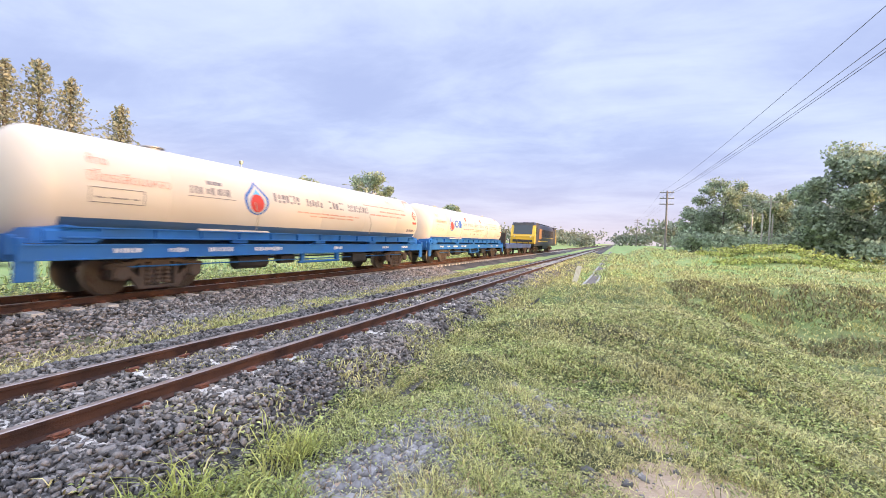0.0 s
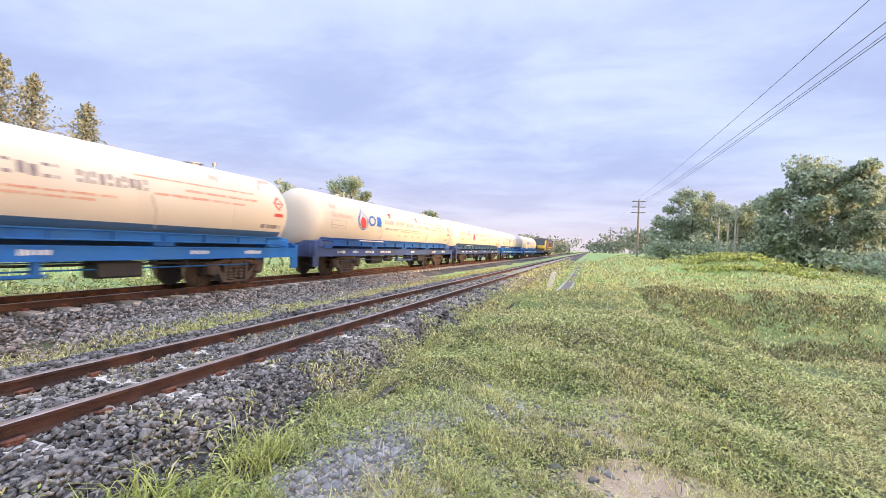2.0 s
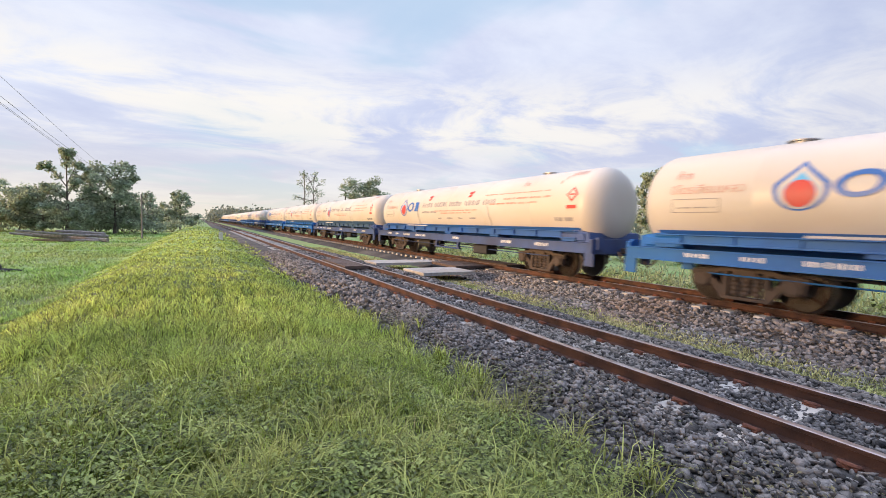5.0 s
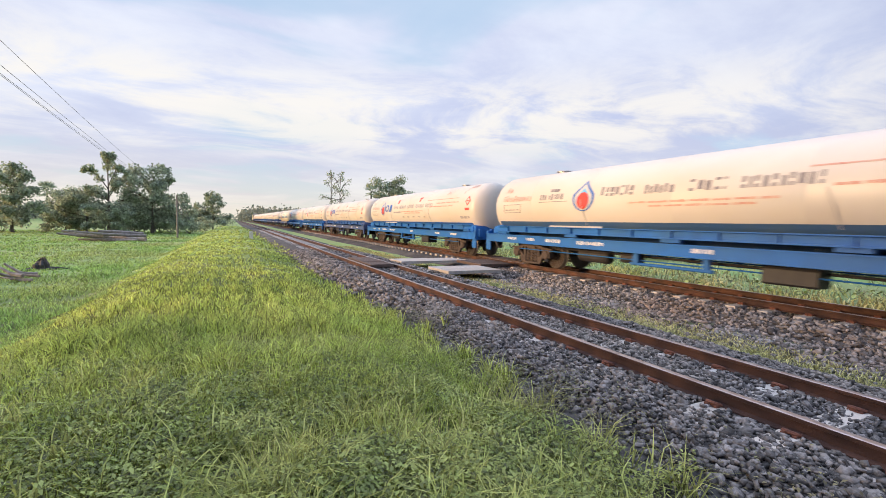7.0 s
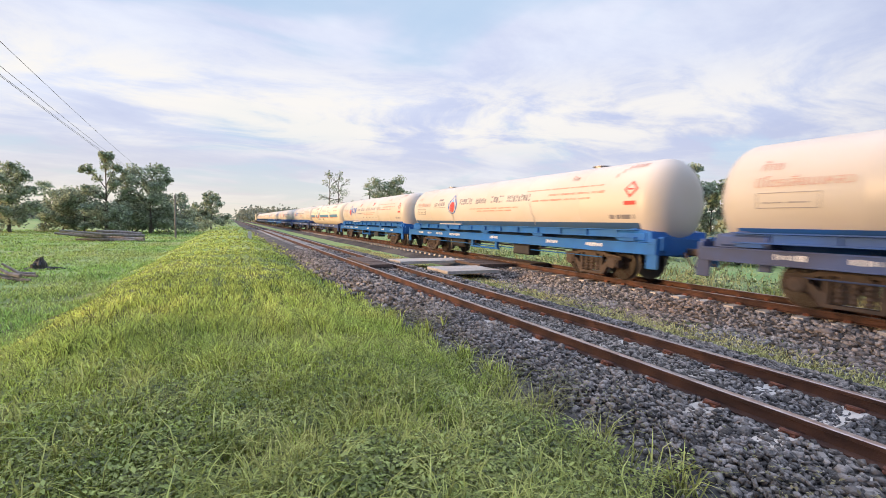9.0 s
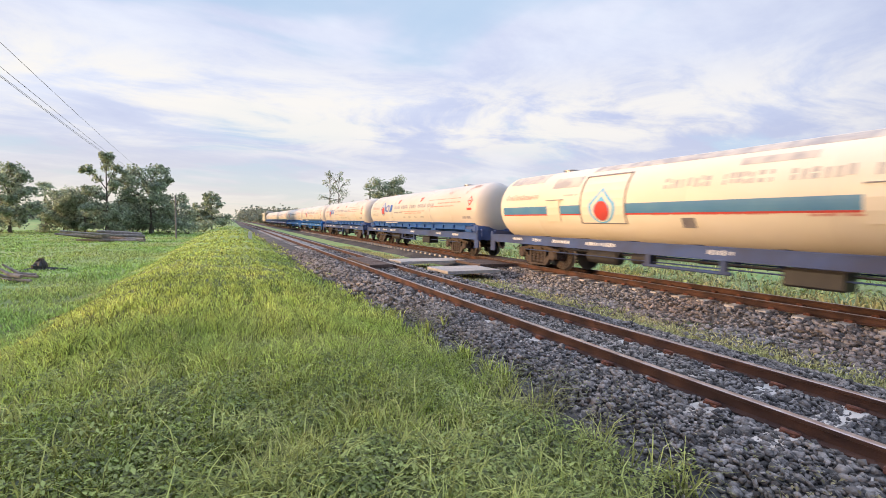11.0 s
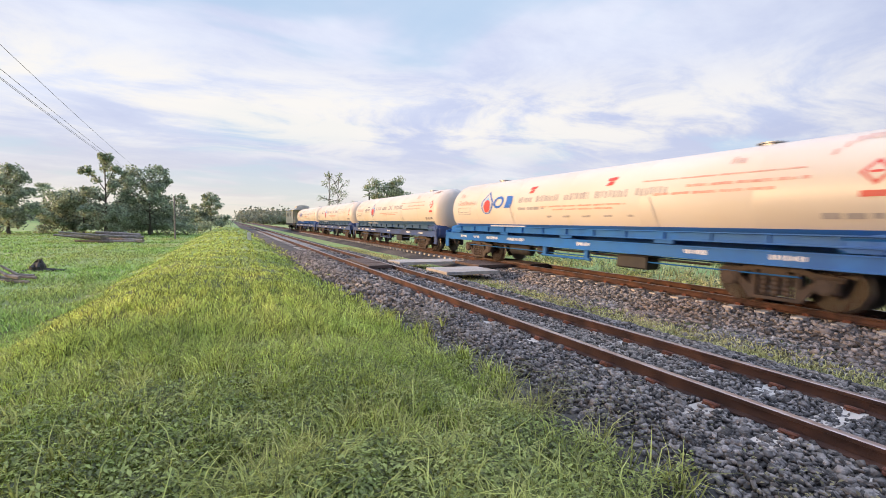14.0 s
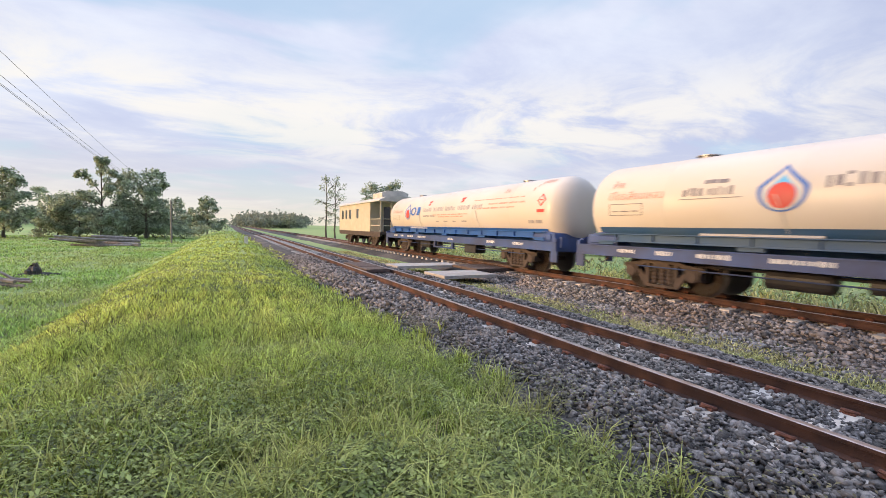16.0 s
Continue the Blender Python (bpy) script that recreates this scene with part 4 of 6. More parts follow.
def build_locomotive():
    loco = tagged(new("diesel_locomotive"), "black and yellow diesel locomotive at the train's head", "locomotive")
    f = Form()
    half = 9.7
    # long hood and roof, rounded at the shoulders
    ring = [(-1.38, 1.15), (1.38, 1.15), (1.38, 3.0), (1.22, 3.45), (0.7, 3.68), (-0.7, 3.68), (-1.22, 3.45), (-1.38, 3.0)]
    n = len(ring)
    vs = [(x, y, z) for y in (-half + 2.6, half - 2.6) for x, z in ring]
    f.add(vs, [(i, (i + 1) % n, n + (i + 1) % n, n + i) for i in range(n)] + [tuple(range(n)), tuple(range(n, 2 * n))])
    for y in np.arange(-5.5, 6.0, 1.6):
        f.box((0, y, 3.72), (1.6, 1.1, 0.12), 0.04)
    part("hood", f, M["loco_blue"], loco)
    for s in (-1, 1):
        f = Form()
        f.extruded([(s * (half - 2.6), 1.15), (s * half, 1.15), (s * (half + 0.05), 2.0), (s * (half - 0.45), 3.35), (s * (half - 0.9), 3.62), (s * (half - 2.6), 3.62)], -1.39, 1.39)
        cab = part("cab", f, M["loco_blue"], loco, "dark driving cab")
        f = Form()
        f.extruded([(s * (half - 0.75), 1.16), (s * (half + 0.02), 1.16), (s * (half + 0.08), 2.0), (s * (half - 0.02), 2.25), (s * (half - 0.42), 3.3), (s * (half - 0.75), 3.3)], -1.41, 1.41)
        part("nose", f, M["yellow"], cab, "yellow nose")
        f = Form()
        f.extruded([(s * (half + 0.02), 2.22), (s * (half - 0.36), 3.28), (s * (half - 0.45), 3.28), (s * (half - 0.08), 2.22)], -1.10, 1.10)
        f.extruded([(s * (half - 0.8), 2.35), (s * (half - 0.95), 3.1), (s * (half - 1.8), 3.1), (s * (half - 1.8), 2.35)], -1.405, 1.405)
        part("windscreen", f, M["glass"], cab, "dark windscreen")
        f = Form()
        f.extruded([(s * (half - 0.37), 3.28), (s * (half - 0.5), 3.58), (s * (half - 0.7), 3.58), (s * (half - 0.5), 3.28)], -1.2, 1.2)
        part("cab_trim", f, M["black"], cab)
        part("buffer_beam", Form().box((0, s * (half + 0.04), 1.45), (2.3, 0.12, 0.28), 0.03), M["black"], cab)
        for t in (-1, 1):
            part("headlight", Form().turned([(0, 0.10), (s * 0.06, 0.10), (s * 0.07, 0.02)], (t * 0.95, s * (half + 0.02), 1.95), "y", 12), M["marker"], cab)
        bogie_parts(loco, s * 5.9, (-1.7, 0.0, 1.7))
    f = Form()
    f.box((0, 0, 1.0), (2.7, 19.2, 0.3), 0.04)
    f.box((0, 0, 0.7), (2.4, 4.6, 0.6), 0.15)
    part("underframe", f, M["black"], loco)
    f = Form()
    for s in (-1, 1):
        f.box((s * 1.395, 0.0, 1.9), (0.02, 12.6, 0.07))
        f.box((s * 1.395, -3.0, 1.45), (0.02, 8.0, 0.12))
    part("side_stripe", f, M["yellow"], loco)
    for s in (-1, 1):
        part("side_panel", Form().box((s * 1.40, -5.4, 2.35), (0.02, 1.9, 1.3)), M["loco_orange"], loco, "orange side panel")
    for y in np.arange(-6.4, 6.5, 1.1):
        for s in (-1, 1):
            part("grille", Form().box((s * 1.392, y, 2.5), (0.02, 0.8, 0.9)), M["bogie"], loco)
    return loco


def build_flat_wagon():
    w = tagged(new("flat_wagon"), "low dark flat wagon behind the locomotive", "flat wagon")
    f = Form()
    f.box((0, 0, 1.02), (2.5, 12.0, 0.16))
    for s in (-1, 1):
        f.box((s * 1.2, 0, 0.86), (0.08, 12.0, 0.3))
    f.box((0, 0, 0.85), (0.5, 12.0, 0.3))
    part("deck", f, M["navy"], w)
    for s in (-1, 1):
        bogie_parts(w, s * 3.9)
        for t in (-1, 1):
            for y in (1.5, 4.5):
                part("stanchion", Form().box((t * 1.2, s * y, 1.3), (0.08, 0.08, 0.5)), M["bogie"], w)
    f = Form()
    f.box((0, -5.85, 1.6), (2.3, 0.08, 1.0))
    for x in (-1.1, 0, 1.1):
        f.tube([(x, -5.9, 1.0), (x, -5.9, 2.3)], 0.03, 6)
    part("end_rail", f, M["bogie"], w)
    return w


def build_brake_van():
    w = tagged(new("brake_van"), "weathered cream brake van with an end balcony", "brake van")
    half = 5.6
    body_front = half - 2.2
    f = Form()
    T = 0.06
    # side walls with window openings, built up round them
    wins = [-4.4, -3.2, -2.0, 0.2]
    for s in (-1, 1):
        f.box((s * 1.25, (body_front - half) / 2, 1.55), (T, body_front + half, 0.95))
        f.box((s * 1.25, (body_front - half) / 2, 2.95), (T, body_front + half, 0.42))
        edges = [-half] + [e for y in wins for e in (y - 0.3, y + 0.3)] + [body_front]
        for a, b in zip(edges[::2], edges[1::2]):
            f.box((s * 1.25, (a + b) / 2, 2.385), (T, b - a, 0.72))
    f.box((0, -half, 2.1), (2.5, T, 2.1))
    f.box((-0.75, body_front, 2.1), (0.95, T, 2.1))
    f.box((0.75, body_front, 2.1), (0.95, T, 2.1))
    f.box((0, body_front, 3.0), (0.6, T, 0.32))
    part("body", f, M["van"], w)
    f = Form()
    for s in (-1, 1):
        for y in wins:
            f.box((s * 1.235, y, 2.385), (0.012, 0.58, 0.70))
    f.box((0, body_front - 0.05, 1.95), (0.58, 0.02, 1.75))
    part("window", f, M["glass"], w, "dark window")
    f = Form()
    f.box((0, 0, 1.0), (2.55, 2 * half + 0.1, 0.16))
    for s in (-1, 1):
        f.box((s * 1.22, 0, 0.88), (0.08, 2 * half, 0.26))
    part("underframe", f, M["bogie"], w)
    f = Form()
    ring = [(-1.38, 3.12), (1.38, 3.12), (1.36, 3.2), (0.9, 3.42), (0, 3.52), (-0.9, 3.42), (-1.36, 3.2)]
    n = len(ring)
    f.add([(x, y, z) for y in (-half - 0.1, half + 0.1) for x, z in ring], [(i, (i + 1) % n, n + (i + 1) % n, n + i) for i in range(n)] + [tuple(range(n)), tuple(range(n, 2 * n))])
    part("roof", f, M["van_roof"], w, "curved grey roof")
    f = Form()
    ring = [(-0.95, 3.35), (0.95, 3.35), (0.95, 3.72), (0.5, 3.88), (-0.5, 3.88), (-0.95, 3.72)]
    n = len(ring)
    f.add([(x, y, z) for y in (half - 2.6, half - 0.6) for x, z in ring], [(i, (i + 1) % n, n + (i + 1) % n, n + i) for i in range(n)] + [tuple(range(n)), tuple(range(n, 2 * n))])
    part("lookout", f, M["van_roof"], w, "raised roof lookout")
    for x in (-1.2, 1.2, -0.45, 0.45):
        part("post", Form().box((x, half - 0.1, 2.1), (0.07, 0.07, 2.1)), M["van"], w)
    f = Form()
    for s in (-1, 1):
        for z in (1.5, 1.95):
            f.tube([(s * 1.22, body_front, z), (s * 1.22, half - 0.1, z), (s * 0.45, half - 0.1, z)], 0.025, 6)
        for y in np.arange(body_front + 0.25, half - 0.2, 0.25):
            f.tube([(s * 1.22, y, 1.08), (s * 1.22, y, 1.95)], 0.015, 5)
    part("railing", f, M["van"], w)
    for s in (-1, 1):
        bogie_parts(w, s * 3.4)
    return w


y_front = PASS - SPEED * GAP_TIMES[0]
for thing, y in ((build_flat_wagon(), y_front + 6.6), (build_locomotive(), y_front + 23.4), (build_brake_van(), PASS - SPEED * GAP_TIMES[-1] - 6.2)):
    thing.matrix_basis = pose(TRACK_T, y, 0)
    train.append((thing, y))


# ---------------------------------------------------------------- grass and weeds
def scatter(rng, n, r0, r1, box, a0=0.0, a1=360.0):
    """Points thick near the spot where one stands and thinner with distance, inside box x0, x1, y0, y1."""
    r = np.exp(rng.uniform(math.log(r0), math.log(r1), n))
    a = np.radians(rng.uniform(a0, a1, n))
    x, y = r * np.cos(a), r * np.sin(a)
    k = (x > box[0]) & (x < box[1]) & (y > box[2]) & (y < box[3])
    return x[k], y[k], r[k]


def surface(x, y):
    z = land(x, y)
    z = np.maximum(z, np.where(abs(x - TRACK_N) < 2.2, bed_height(x, y, TRACK_N, 1.25, -0.36), -9))
    return np.maximum(z, np.where(abs(x - TRACK_T) < 2.2, bed_height(x, y, TRACK_T, 1.25, -0.42), -9))


def blades(name, x, y, height, width, lean, mat, label, rng):
    n = len(x)
    z = surface(x, y) - 0.01
    a = rng.uniform(0, 2 * math.pi, n)
    d = rng.uniform(0, 2 * math.pi, n)
    ux, uy = np.cos(a) * width / 2, np.sin(a) * width / 2
    b = lean * rng.uniform(0.3, 1.2, n) * height
    bx, by = np.cos(d) * b, np.sin(d) * b
    droop = np.clip(lean * rng.uniform(0.2, 0.8, n), 0, 0.75)
    P = np.zeros((n, 5, 3))
    P[:, 0] = np.stack([x - ux, y - uy, z], 1)
    P[:, 1] = np.stack([x + ux, y + uy, z], 1)
    mz = z + height * 0.62
    P[:, 2] = np.stack([x - ux * 0.8 + bx * 0.35, y - uy * 0.8 + by * 0.35, mz], 1)
    P[:, 3] = np.stack([x + ux * 0.8 + bx * 0.35, y + uy * 0.8 + by * 0.35, mz], 1)
    P[:, 4] = np.stack([x + bx, y + by, z + height * (1 - droop * 0.5)], 1)
    tri = np.array([(0, 1, 3), (0, 3, 2), (2, 3, 4)])
    f = (tri[None] + (np.arange(n) * 5)[:, None, None]).reshape(-1, 3)
    ob = new(name, raw_mesh(name, P.reshape(-1, 3), f, mat))
    return tagged(ob, label, "grass", kind="stuff")


def leaves_on_ground(name, x, y, height, size, mat, label, rng):
    """Low broad leaves, each a folded diamond on its own stalk height."""
    n = len(x)
    z = surface(x, y) + height * rng.uniform(0.1, 1.0, n)
    a = rng.uniform(0, 2 * math.pi, n)
    tilt = rng.uniform(-0.5, 0.7, n)
    s = size * rng.uniform(0.6, 1.4, n)
    dx, dy = np.cos(a) * s, np.sin(a) * s
    P = np.zeros((n, 4, 3))
    P[:, 0] = np.stack([x, y, z], 1)
    P[:, 1] = np.stack([x + dx * 0.5 - dy * 0.3, y + dy * 0.5 + dx * 0.3, z + s * (tilt * 0.5 + 0.15)], 1)
    P[:, 2] = np.stack([x + dx, y + dy, z + s * tilt], 1)
    P[:, 3] = np.stack([x + dx * 0.5 + dy * 0.3, y + dy * 0.5 - dx * 0.3, z + s * (tilt * 0.5 + 0.15)], 1)
    f = (np.array([(0, 1, 2), (0, 2, 3)])[None] + (np.arange(n) * 4)[:, None, None]).reshape(-1, 3)
    ob = new(name, raw_mesh(name, P.reshape(-1, 3), f, mat))
    return tagged(ob, label, "weeds", kind="stuff")


def bare(x, y):
    """Where the turf is worn through: gravel and trodden earth ahead of the standing place."""
    g = np.exp(-(((x + 1.55 - 0.2 * (y - 2.7)) / 0.50) ** 2 + ((y - 2.7) / 1.5) ** 2))
    e = np.exp(-(((x - 0.55) / 1.0) ** 2 + ((y - 2.9) / 0.9) ** 2)) * (0.62 + 0.6 * rough(x, y, 0.9, 1))
    e2 = np.exp(-(((x - 0.1) / 0.9) ** 2 + ((y - 4.6) / 0.8) ** 2)) * (0.5 + 0.6 * rough(x, y, 0.9, 2))
    return np.clip(g + e + e2, 0, 1)


M["bank"] = material("brownish_weed", (0.20, 0.21, 0.10), 0.7, vary=(0.24, 0.19, 0.10), scale=1.5, island=0.5, thin=0.3)


def build_grass():
    rng = np.random.default_rng(21)
    edge = lambda x, y: x > -2.55 - 0.012 * np.maximum(y - 4, 0) * 9 * (y > 4) * 0.55 + 0.28 * rough(x, y, 1.7, 6)
    # short turf ahead
    x, y, r = scatter(rng, 360000, 1.5, 75, (-4.0, 60, -2, 90), 57, 140)
    dens = 0.45 + 0.55 * rough(x, y, 2.6, 8) + 0.5 * rough(x, y, 0.6, 3)
    k = edge(x, y) & (rng.random(len(x)) < np.clip(dens + 0.3, 0.38, 1) * (1 - 0.93 * bare(x, y)))
    x, y, r = x[k], y[k], r[k]
    h = (0.05 + 0.05 * rng.random(len(x))) * (1 + 0.35 * rough(x, y, 1.3, 5)) * (0.55 + 0.85 * step(rough(x, y, 0.38, 9), -0.6, 0.6)) * (1 + np.clip(r / 40, 0, 1.2))
    blades("turf", x, y, h, np.clip(0.0017 * r, 0.0045, 0.10), 1.25, M["grass"], "short uneven green turf on the verge", rng)
    x, y, r = scatter(rng, 120000, 1.6, 24, (-3.2, 9, -1, 24), 55, 150)
    k = edge(x + 0.15, y) & (rough(x, y, 1.5, 9) > -0.1) & (rng.random(len(x)) < 1 - 0.9 * bare(x, y))
    leaves_on_ground("turf_herbs", x[k], y[k], 0.05, np.clip(0.008 * r[k], 0.016, 0.05), M["weed"], "small broad-leaved herbs in the turf", rng)
    x, y, r = scatter(rng, 190000, 1.6, 34, (-3.2, 22, -1, 34), 50, 150)
    k = edge(x + 0.1, y) & (rough(x, y, 0.8, 3) > -0.55) & (rng.random(len(x)) < 1 - 0.93 * bare(x, y))
    leaves_on_ground("turf_creepers", x[k], y[k], 0.07, np.clip(0.0068 * r[k], 0.014, 0.07), M["creeper"], "small pale leaves creeping through the turf", rng)
    # long grass behind, sunlit yellow-green
    x, y, r = scatter(rng, 330000, 1.6, 95, (-3.3, 60, -95, 0.5), 232, 295)
    lush = step(rough(x, y, 2.4, 10), -1.0, 0.4)
    k = (x > -2.62 + 0.22 * rough(x, y, 1.3, 2) + 0.20 * rough(x, y, 0.5, 7)) & (rng.random(len(x)) < (0.6 + 0.35 * lush) * (0.22 + 0.78 * step(y + 0.25 * x + 0.5 * rough(x, y, 1.5, 6), -3.6, -5.0)))
    x, y, r, lush = x[k], y[k], r[k], lush[k]
    open_field = x > 3.4 - 0.05 * np.minimum(y + 8, 0) * 0.2 + 0.5 * rough(x, y, 5.0, 4)
    fx, fy, fr = x[open_field], y[open_field], r[open_field]
    blades("field_grass", fx, fy, rng.uniform(0.06, 0.17, len(fx)) * (1 + 0.5 * rough(fx, fy, 3.5, 2)), np.clip(0.0017 * fr, 0.008, 0.12), 0.9, M["field_grass"], "fresh green grass of the open field", rng)
    x, y, r, lush = x[~open_field], y[~open_field], r[~open_field], lush[~open_field]
    tall = step(y, -1.0, -5.0) * (0.35 + 0.65 * step(x, 3.2, 1.6)) * (1 - 0.45 * step(abs(x + 0.2), 1.6, 0.2) * step(y, -4.2, -2.0))
    clump = step(rough(x, y, 0.42, 5) + 0.5 * rough(x, y, 1.1, 8), -0.7, 0.7)
    h = (0.5 + 0.65 * clump) * (0.10 + 0.15 * tall) * (1 - 0.6 * step(y, -6.0, -14.0)) * rng.uniform(0.5, 1.25, len(x)) * (0.85 + 0.2 * lush)
    blades("long_grass", x, y, h, np.clip(0.0020 * r, 0.005, 0.12), 0.85, M["grass_long"], "long yellow-green grass on the bank", rng)
    # plain turf all round the standing place
    n = 60000
    x, y = rng.uniform(-2.4, 12, n), rng.uniform(-9, 8, n)
    weedy = (x < 2.0 + 0.3 * rough(x, y, 1.0, 2)) & (y > -5.2 + 0.5 * rough(x, y, 1.4, 3))
    k = ((y < 1.0) | (y < x * 1.5)) & (~weedy | (rng.random(n) < 0.25)) & (x > -2.45 + 0.2 * rough(x, y, 1.3, 2)) & (rng.random(n) < 1 - 0.95 * bare(x, y))
    x, y = x[k], y[k]
    blades("verge_turf", x, y, rng.uniform(0.05, 0.12, len(x)), np.full(len(x), 0.014), 1.1, M["grass"], "short green turf of the verge", rng)
    # dark, broad-leaved weeds near the standing place
    x, y, r = scatter(rng, 230000, 1.4, 8, (-2.9, 2.2, -5.5, 2.3), 130, 295)
    k = (x > -2.6 + 0.28 * rough(x, y, 1.1, 7) + 0.22 * rough(x, y, 0.45, 3)) & (rough(x, y, 1.6, 11) > -0.55) & (rng.random(len(x)) < 1 - bare(x, y))
    leaves_on_ground("weeds", x[k], y[k], 0.17, 0.033, M["weed"], "dense low broad-leaved weeds beside the ballast", rng)
    # brownish weeds that spill onto the stones
    n = 5200
    x = np.concatenate([rng.normal(-2.65, 0.26, n // 2), rng.normal(-2.75, 0.3, n // 4), rng.normal(-2.8, 0.22, n // 4)])
    y = np.concatenate([rng.normal(-3.1, 0.42, n // 2), rng.normal(-0.9, 0.5, n // 4), rng.normal(-6.4, 0.6, n // 4)])
    k = rough(x, y, 0.5, 2) > -0.35
    leaves_on_ground("edge_weeds", x[k], y[k], 0.15, 0.026, M["bank"], "brownish low weeds spilling onto the ballast", rng)
    # tufts with wide arching blades
    cx, cy, _ = scatter(rng, 1200, 1.7, 9, (-2.7, 3, -6, 4.5), 130, 300)
    x = np.repeat(cx, 22) + rng.normal(0, 0.05, len(cx) * 22)
    y = np.repeat(cy, 22) + rng.normal(0, 0.05, len(cx) * 22)
    k = (x > -2.7) & (rng.random(len(x)) < 1 - bare(x, y))
    x, y = x[k], y[k]
    blades("grass_tufts", x, y, rng.uniform(0.14, 0.36, len(x)), np.full(len(x), 0.011), 1.2, M["tuft"], "tufts of broad arching grass blades", rng)
    # dead, brown stalks
    x, y, r = scatter(rng, 30000, 1.6, 14, (-3.4, 3, -8, 14))
    k = (x > -2.9) & (rough(x, y, 1.9, 1) > 0.55)
    blades("dry_stalks", x[k], y[k], rng.uniform(0.05, 0.16, k.sum()), np.full(k.sum(), 0.006), 1.3, M["dry"], "dry brown stalks among the green", rng)
    n = 9000
    x, y = rng.uniform(1.8, 10, n), rng.uniform(14.5, 20.5, n)
    k = rough(x, y, 2.2, 3) > -0.4
    blades("bank_weeds", x[k], y[k], rng.uniform(0.08, 0.22, k.sum()), np.full(k.sum(), 0.035), 1.0, M["bank"], "brownish-green weeds on the hollow's far bank", rng)
    # grass and creepers that have spread over the near track's shoulder
    n = 26000
    x, y = rng.uniform(-3.75, -2.3, n), rng.uniform(1.5, 22, n)
    k = (rough(x, y, 1.2, 10) + 0.5 * rough(x, y, 0.4, 1) > 0.75 - 1.1 * step(x, -3.7, -2.6)) & (rng.random(n) < 0.35 + 0.65 * step(y, 2.0, 6.0))
    x, y = x[k], y[k]
    half = len(x) // 2
    leaves_on_ground("shoulder_creepers", x[:half], y[:half], 0.06, 0.04, M["creeper"], "creeping leaves over the ballast shoulder", rng)
    blades("shoulder_grass", x[half:], y[half:], rng.uniform(0.05, 0.14, len(x) - half), np.full(len(x) - half, 0.014), 1.1, M["grass"], "thin grass over the ballast shoulder", rng)
    # strip between the tracks and patches on the near track
    n = 80000
    x, y = rng.normal(-6.95, 0.33, n), rng.uniform(-30, 38, n)
    k = rng.random(n) < 0.62 + 0.55 * rough(x, y, 3.1, 4)
    x, y = x[k], y[k]
    blades("strip_grass", x, y, rng.uniform(0.04, 0.13, len(x)), np.clip(0.0022 * np.hypot(x, y), 0.012, 0.08), 1.0, M["grass"], "strip of thin grass between the two tracks", rng)
    n = 9000
    x, y = rng.uniform(-4.95, -4.0, n), rng.uniform(2, 30, n)
    k = (rough(x, y, 2.3, 5) > 0.5)
    blades("track_weeds", x[k], y[k], rng.uniform(0.03, 0.10, k.sum()), np.full(k.sum(), 0.016), 1.1, M["grass"], "weeds growing between the side track's rails", rng)
    # rough growth behind the main track
    n = 60000
    x, y = -12.6 - rng.exponential(2.6, n), rng.uniform(-45, 60, n)
    k = (rough(x, y, 4.5, 2) > -0.4)
    x, y = x[k], y[k]
    h = rng.uniform(0.1, 0.36, len(x)) * (0.7 + 0.6 * step(x, -13, -17)) * (1 + 0.5 * rough(x, y, 3.0, 7))
    blades("rough_growth", x, y, h, np.full(len(x), 0.05), 0.9, M["grass"], "rough grass and weeds behind the main track", rng)
    # trodden earth showing through
    gx, gy = np.meshgrid(np.arange(-2.6, 2.6, 0.06), np.arange(0.8, 6.2, 0.06))
    worn = bare(gx, gy) + 0.10 * rough(gx, gy, 0.3, 4)
    idx = -np.ones(gx.shape, int)
    vs, fs = [], []
    for i in range(gx.shape[0] - 1):
        for j in range(gx.shape[1] - 1):
            if worn[i, j] > 0.30:
                q = []
                for a, b in ((i, j), (i, j + 1), (i + 1, j + 1), (i + 1, j)):
                    if idx[a, b] < 0:
                        idx[a, b] = len(vs)
                        vs.append((gx[a, b], gy[a, b], float(land(gx[a, b], gy[a, b])) + 0.004))
                    q.append(idx[a, b])
                fs.append(q)
    ob = new("worn_earth", raw_mesh("worn_earth", np.array(vs), np.array(fs), M["dirt"], True))
    tagged(ob, "trodden bare earth and grit in the turf", "bare earth", kind="structure")
    n = 15000
    x, y = -13.0 - rng.exponential(3.0, n), rng.uniform(-40, 45, n)
    k = rough(x, y, 3.7, 6) > -0.2
    leaves_on_ground("rank_weeds", x[k], y[k], 0.55, 0.15, M["weed"], "rank leafy weeds behind the main track", rng)
    # pale gravel lying in the worn patch
    n = 16000
    x, y = rng.normal(-1.5, 0.7, n), rng.uniform(0.9, 5.0, n)
    x = x + 0.2 * (y - 2.7)
    k = (rng.random(n) < bare(x, y) * 1.3) & (x > -2.4)
    x, y = x[k], y[k]
    n = len(x)
    base = np.array([(1, 0, 0), (-1, 0, 0), (0, 1, 0), (0, -1, 0), (0, 0, 0.7), (0, 0, -0.7)], float)
    tri = np.array([(0, 2, 4), (2, 1, 4), (1, 3, 4), (3, 0, 4), (2, 0, 5), (1, 2, 5), (3, 1, 5), (0, 3, 5)])
    v = base[None] * (0.019 * rng.lognormal(0, 0.5, n))[:, None, None] * (1 + rng.uniform(-0.4, 0.4, (n, 6, 1)))
    c, s = np.cos(rng.uniform(0, 6.28, n)), np.sin(rng.uniform(0, 6.28, n))
